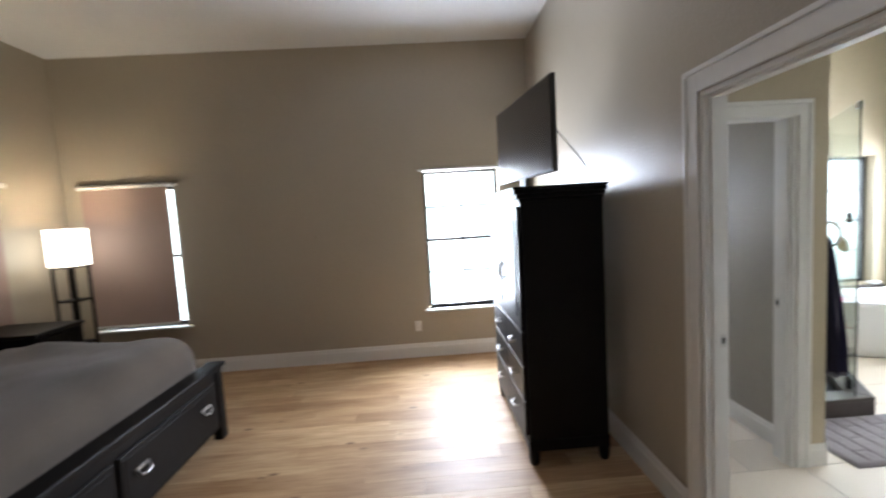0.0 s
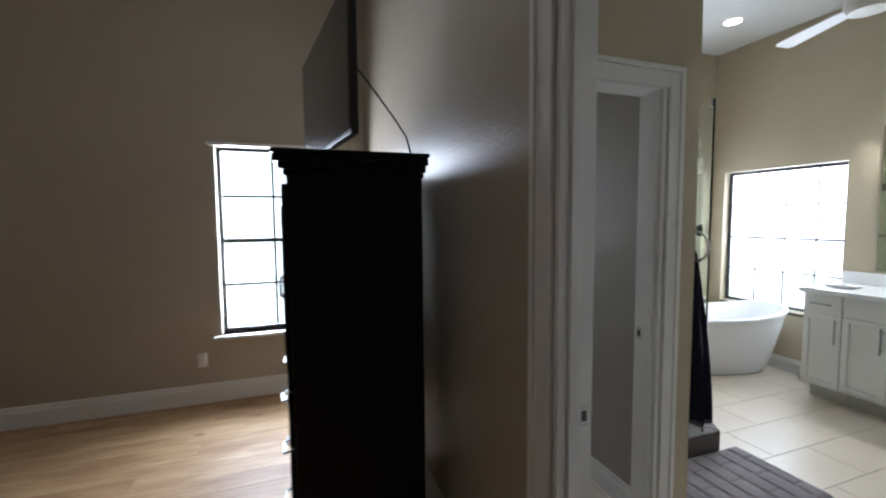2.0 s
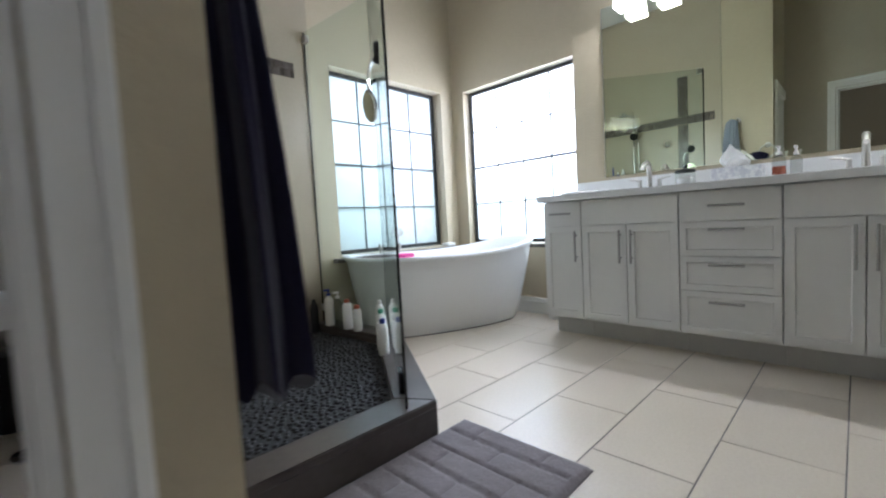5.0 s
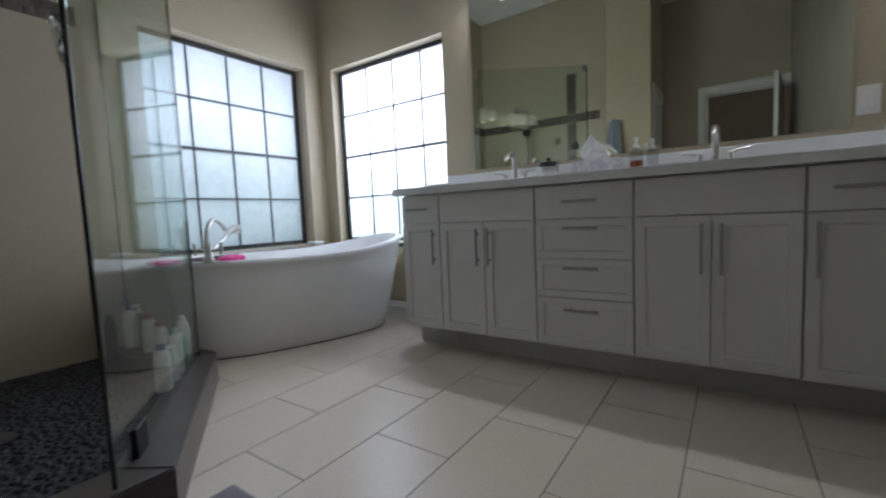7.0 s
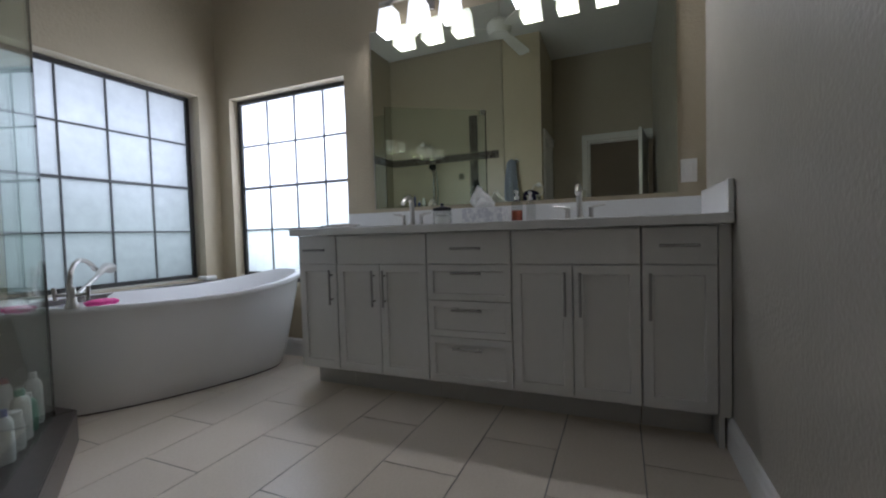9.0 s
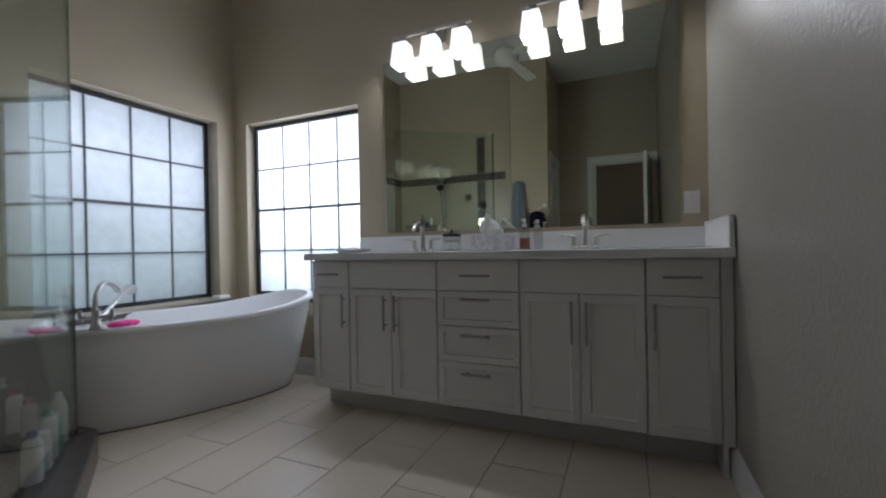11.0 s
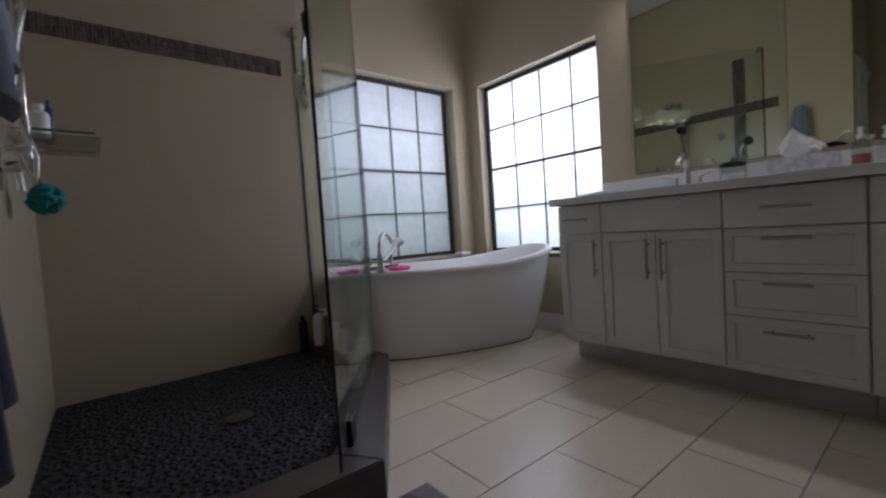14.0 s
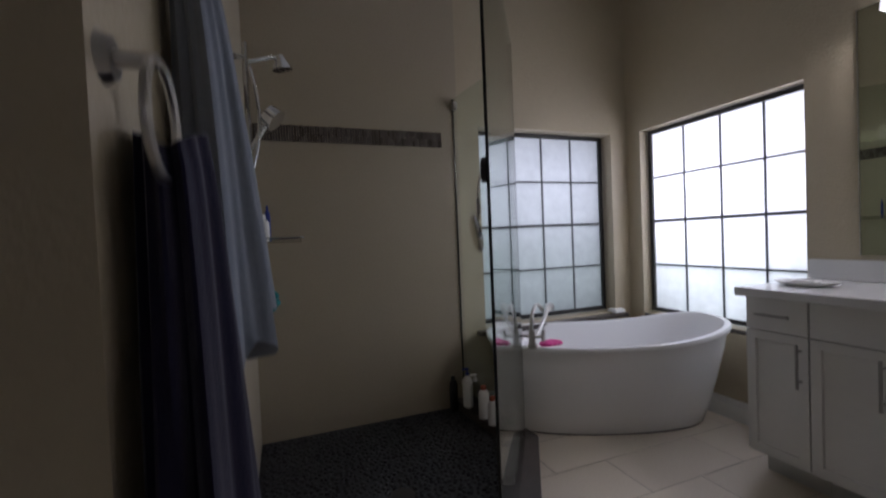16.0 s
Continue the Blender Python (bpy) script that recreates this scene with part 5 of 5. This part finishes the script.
for a, b in ((BY_A + 0.10, 3.125), (3.16, BY_B - 0.11)):
    bm = box(bm_new(), (FBX, a, 0.15), (FBX + 0.018, b, 0.47), 0.005)
    box(bm, (FBX + 0.015, a + 0.03, 0.18), (FBX + 0.022, b - 0.03, 0.44), 0.003)
    d = part("drawer", bm, M_BLACKWOOD, bed)
    for yc in (a + 0.15, b - 0.17):
        bm = box(bm_new(), (FBX + 0.022, yc - 0.055, 0.335), (FBX + 0.028, yc + 0.055, 0.355), 0.004)
        tube(bm, [(FBX + 0.026, yc - 0.05, 0.345), (FBX + 0.045, yc - 0.04, 0.315), (FBX + 0.047, yc, 0.305), (FBX + 0.045, yc + 0.04, 0.315), (FBX + 0.026, yc + 0.05, 0.345)], 0.006, 8)
        part("handle", bm, M_PULL, d, "dull nickel bail handle", True)
for y in (BY_A + 0.03, BY_B - 0.05):
    part("side_rail", box(bm_new(), (-2.62, y, 0.18), (FBX - 0.06, y + 0.03, 0.48), 0.004), M_BLACKWOOD, bed)
bm = box(bm_new(), (-2.70, BY_A - 0.04, 0.0), (-2.63, BY_B + 0.04, 0.82), 0.01)
box(bm, (-2.72, BY_A - 0.06, 0.82), (-2.60, BY_B + 0.06, 0.86), 0.01)
part("headboard", bm, M_BLACKWOOD, bed)


part("mattress", soft_block((-2.60, BY_A + 0.07, 0.32), (FBX - 0.10, BY_B - 0.07, 0.62), 0.06, 1, 0.0), M_SHEET, bed, "", True)
single("bedspread", soft_block((-2.10, BY_A + 0.0, 0.36), (FBX - 0.092, BY_B - 0.005, 0.86), 0.20, 3, 0.03), M_COVER, "taupe quilted bedspread over the mattress", "bedspread", smooth=True)
single("folded_blanket", soft_block((-2.58, BY_A + 0.02, 0.50), (-1.55, BY_B - 0.02, 0.80), 0.12, 6, 0.03), M_SHEET, "grey folded blanket across the bed head", "blanket", smooth=True)

ns = thing("nightstand", (-2.37, 4.68, 0), "espresso nightstand beside the bed, below the lit lamp", "nightstand")
part("body", box(bm_new(), (-0.33, -0.23, 0.08), (0.31, 0.23, 0.83), 0.004), M_BLACKWOOD, ns)
part("top", box(bm_new(), (-0.345, -0.25, 0.831), (0.335, 0.25, 0.862), 0.006), M_BLACKWOOD, ns)
for z in (0.12, 0.36, 0.60):
    dr = part("drawer", box(bm_new(), (0.311, -0.20, z), (0.328, 0.20, z + 0.215), 0.004), M_BLACKWOOD, ns)
    part("handle", tube(bm_new(), [(0.326, -0.05, z + 0.12), (0.35, -0.04, z + 0.11), (0.35, 0.04, z + 0.11), (0.326, 0.05, z + 0.12)], 0.005, 8), M_PULL, dr, "dull nickel bail handle", True)
for sx in (-0.30, 0.28):
    for sy in (-0.20, 0.20):
        part("leg", box(bm_new(), (sx - 0.02, sy - 0.02, 0), (sx + 0.02, sy + 0.02, 0.079), 0.003), M_BLACKWOOD, ns)

lp = thing("floor_lamp", (-2.40, 5.30, 0), "dark wooden shelf floor lamp with a lit shade", "floor lamp")
for sx in (-1, 1):
    for sy in (-1, 1):
        part("post", box(bm_new(), (sx * 0.095 - 0.011, sy * 0.095 - 0.011, 0), (sx * 0.095 + 0.011, sy * 0.095 + 0.011, 1.36), 0.002), M_BLACKWOOD, lp)
for z in (0.12, 0.55, 0.98, 1.31):
    part("shelf", box(bm_new(), (-0.105, -0.105, z), (0.105, 0.105, z + 0.018), 0.002), M_BLACKWOOD, lp)
bm = bm_new()
loops = []
for hw, z in ((0.115, 1.335), (0.115, 1.69), (0.111, 1.69), (0.111, 1.335)):
    loops.append([bm.verts.new((sx * hw, sy * hw, z)) for sx, sy in ((-1, -1), (1, -1), (1, 1), (-1, 1))])
for a, b in zip(loops, loops[1:] + loops[:1]):
    for k in range(4):
        bm.faces.new((a[k], a[(k + 1) % 4], b[(k + 1) % 4], b[k]))
part("shade", bm, M_LAMPSHADE, lp, "lit white shade")
point("floor_lamp_bulb", (-2.40, 5.30, 1.55), 9, (1.0, 0.82, 0.58), 0.05)

for nm, lo, hi, rl in (("roller_blind", (-2.56, 5.742, 0.60), (-1.66, 5.746, 2.10), ((-2.57, 5.72, 2.115), (-1.60, 5.72, 2.115))),
                       ("roller_blind", (-2.736, 3.85, 0.60), (-2.732, 5.02, 2.10), ((-2.71, 3.84, 2.115), (-2.71, 5.08, 2.115)))):
    rb = thing(nm, (0, 0, 0), "taupe roller blind drawn over a bedroom window", "blind", "roller blinds")
    part("cloth", box(bm_new(), lo, hi), M_BLIND, rb)
    part("roller", rod(bm_new(), *rl, 0.024, seg=16), M_TRIM, rb, "white roller", True)
    if lo[1] > 5.5:
        part("bottom_bar", box(bm_new(), (lo[0], 5.737, 0.585), (hi[0], 5.751, 0.61), 0.004), M_TRIM, rb)
    else:
        part("bottom_bar", box(bm_new(), (-2.741, lo[1], 0.585), (-2.727, hi[1], 0.61), 0.004), M_TRIM, rb)
ou = thing("wall_outlet", (0.95, 5.76, 0.36), "white wall outlet with a plugged-in freshener", "outlet")
part("cover", box(bm_new(), (-0.036, -0.006, -0.058), (0.036, 0, 0.058), 0.002), M_PLASTIC, ou)
part("plug_in", box(bm_new(), (-0.024, -0.05, -0.02), (0.03, -0.006, 0.06), 0.01), M_PLASTIC, ou, "white plug-in freshener", True)

# ---- floor pieces ----
floor_ob = bpy.data.objects["floor"]
rnd = random.Random(11)
y = BY0
while y < BY1 - 0.01:
    w = min(0.155, BY1 - y)
    x = BX0 - rnd.uniform(0, 1.2)
    while x < 2.37:
        ln = rnd.choice((1.3, 1.6, 1.9))
        a, b = max(x, BX0), min(x + ln, 2.37)
        if b - a > 0.02:
            part("plank", box(bm_new(), (a + 0.0007, y + 0.0007, -0.011), (b - 0.0007, y + w - 0.0007, 0.0)), M_PLANK, floor_ob)
        x += ln
    y += w
tile_floor = bpy.data.objects["floor_bath"]
TW, TL, G = 0.309, 0.622, 0.0022
k = -3
while 2.69 + TW * k < 5.46:
    ya, yb = max(2.06, 2.69 + TW * k), min(5.46, 2.69 + TW * (k + 1))
    if yb - ya > 0.02:
        x = 5.395 + (0.0 if k % 2 == 0 else -TL / 2) - 6 * TL
        while x < VX:
            a, b = max(x, 2.37), min(x + TL, VX)
            if b - a > 0.02:
                part("tile", box(bm_new(), (a + G, ya + G, -0.002), (b - G, yb - G, 0.0)), M_TILE, tile_floor)
            x += TL
    k += 1
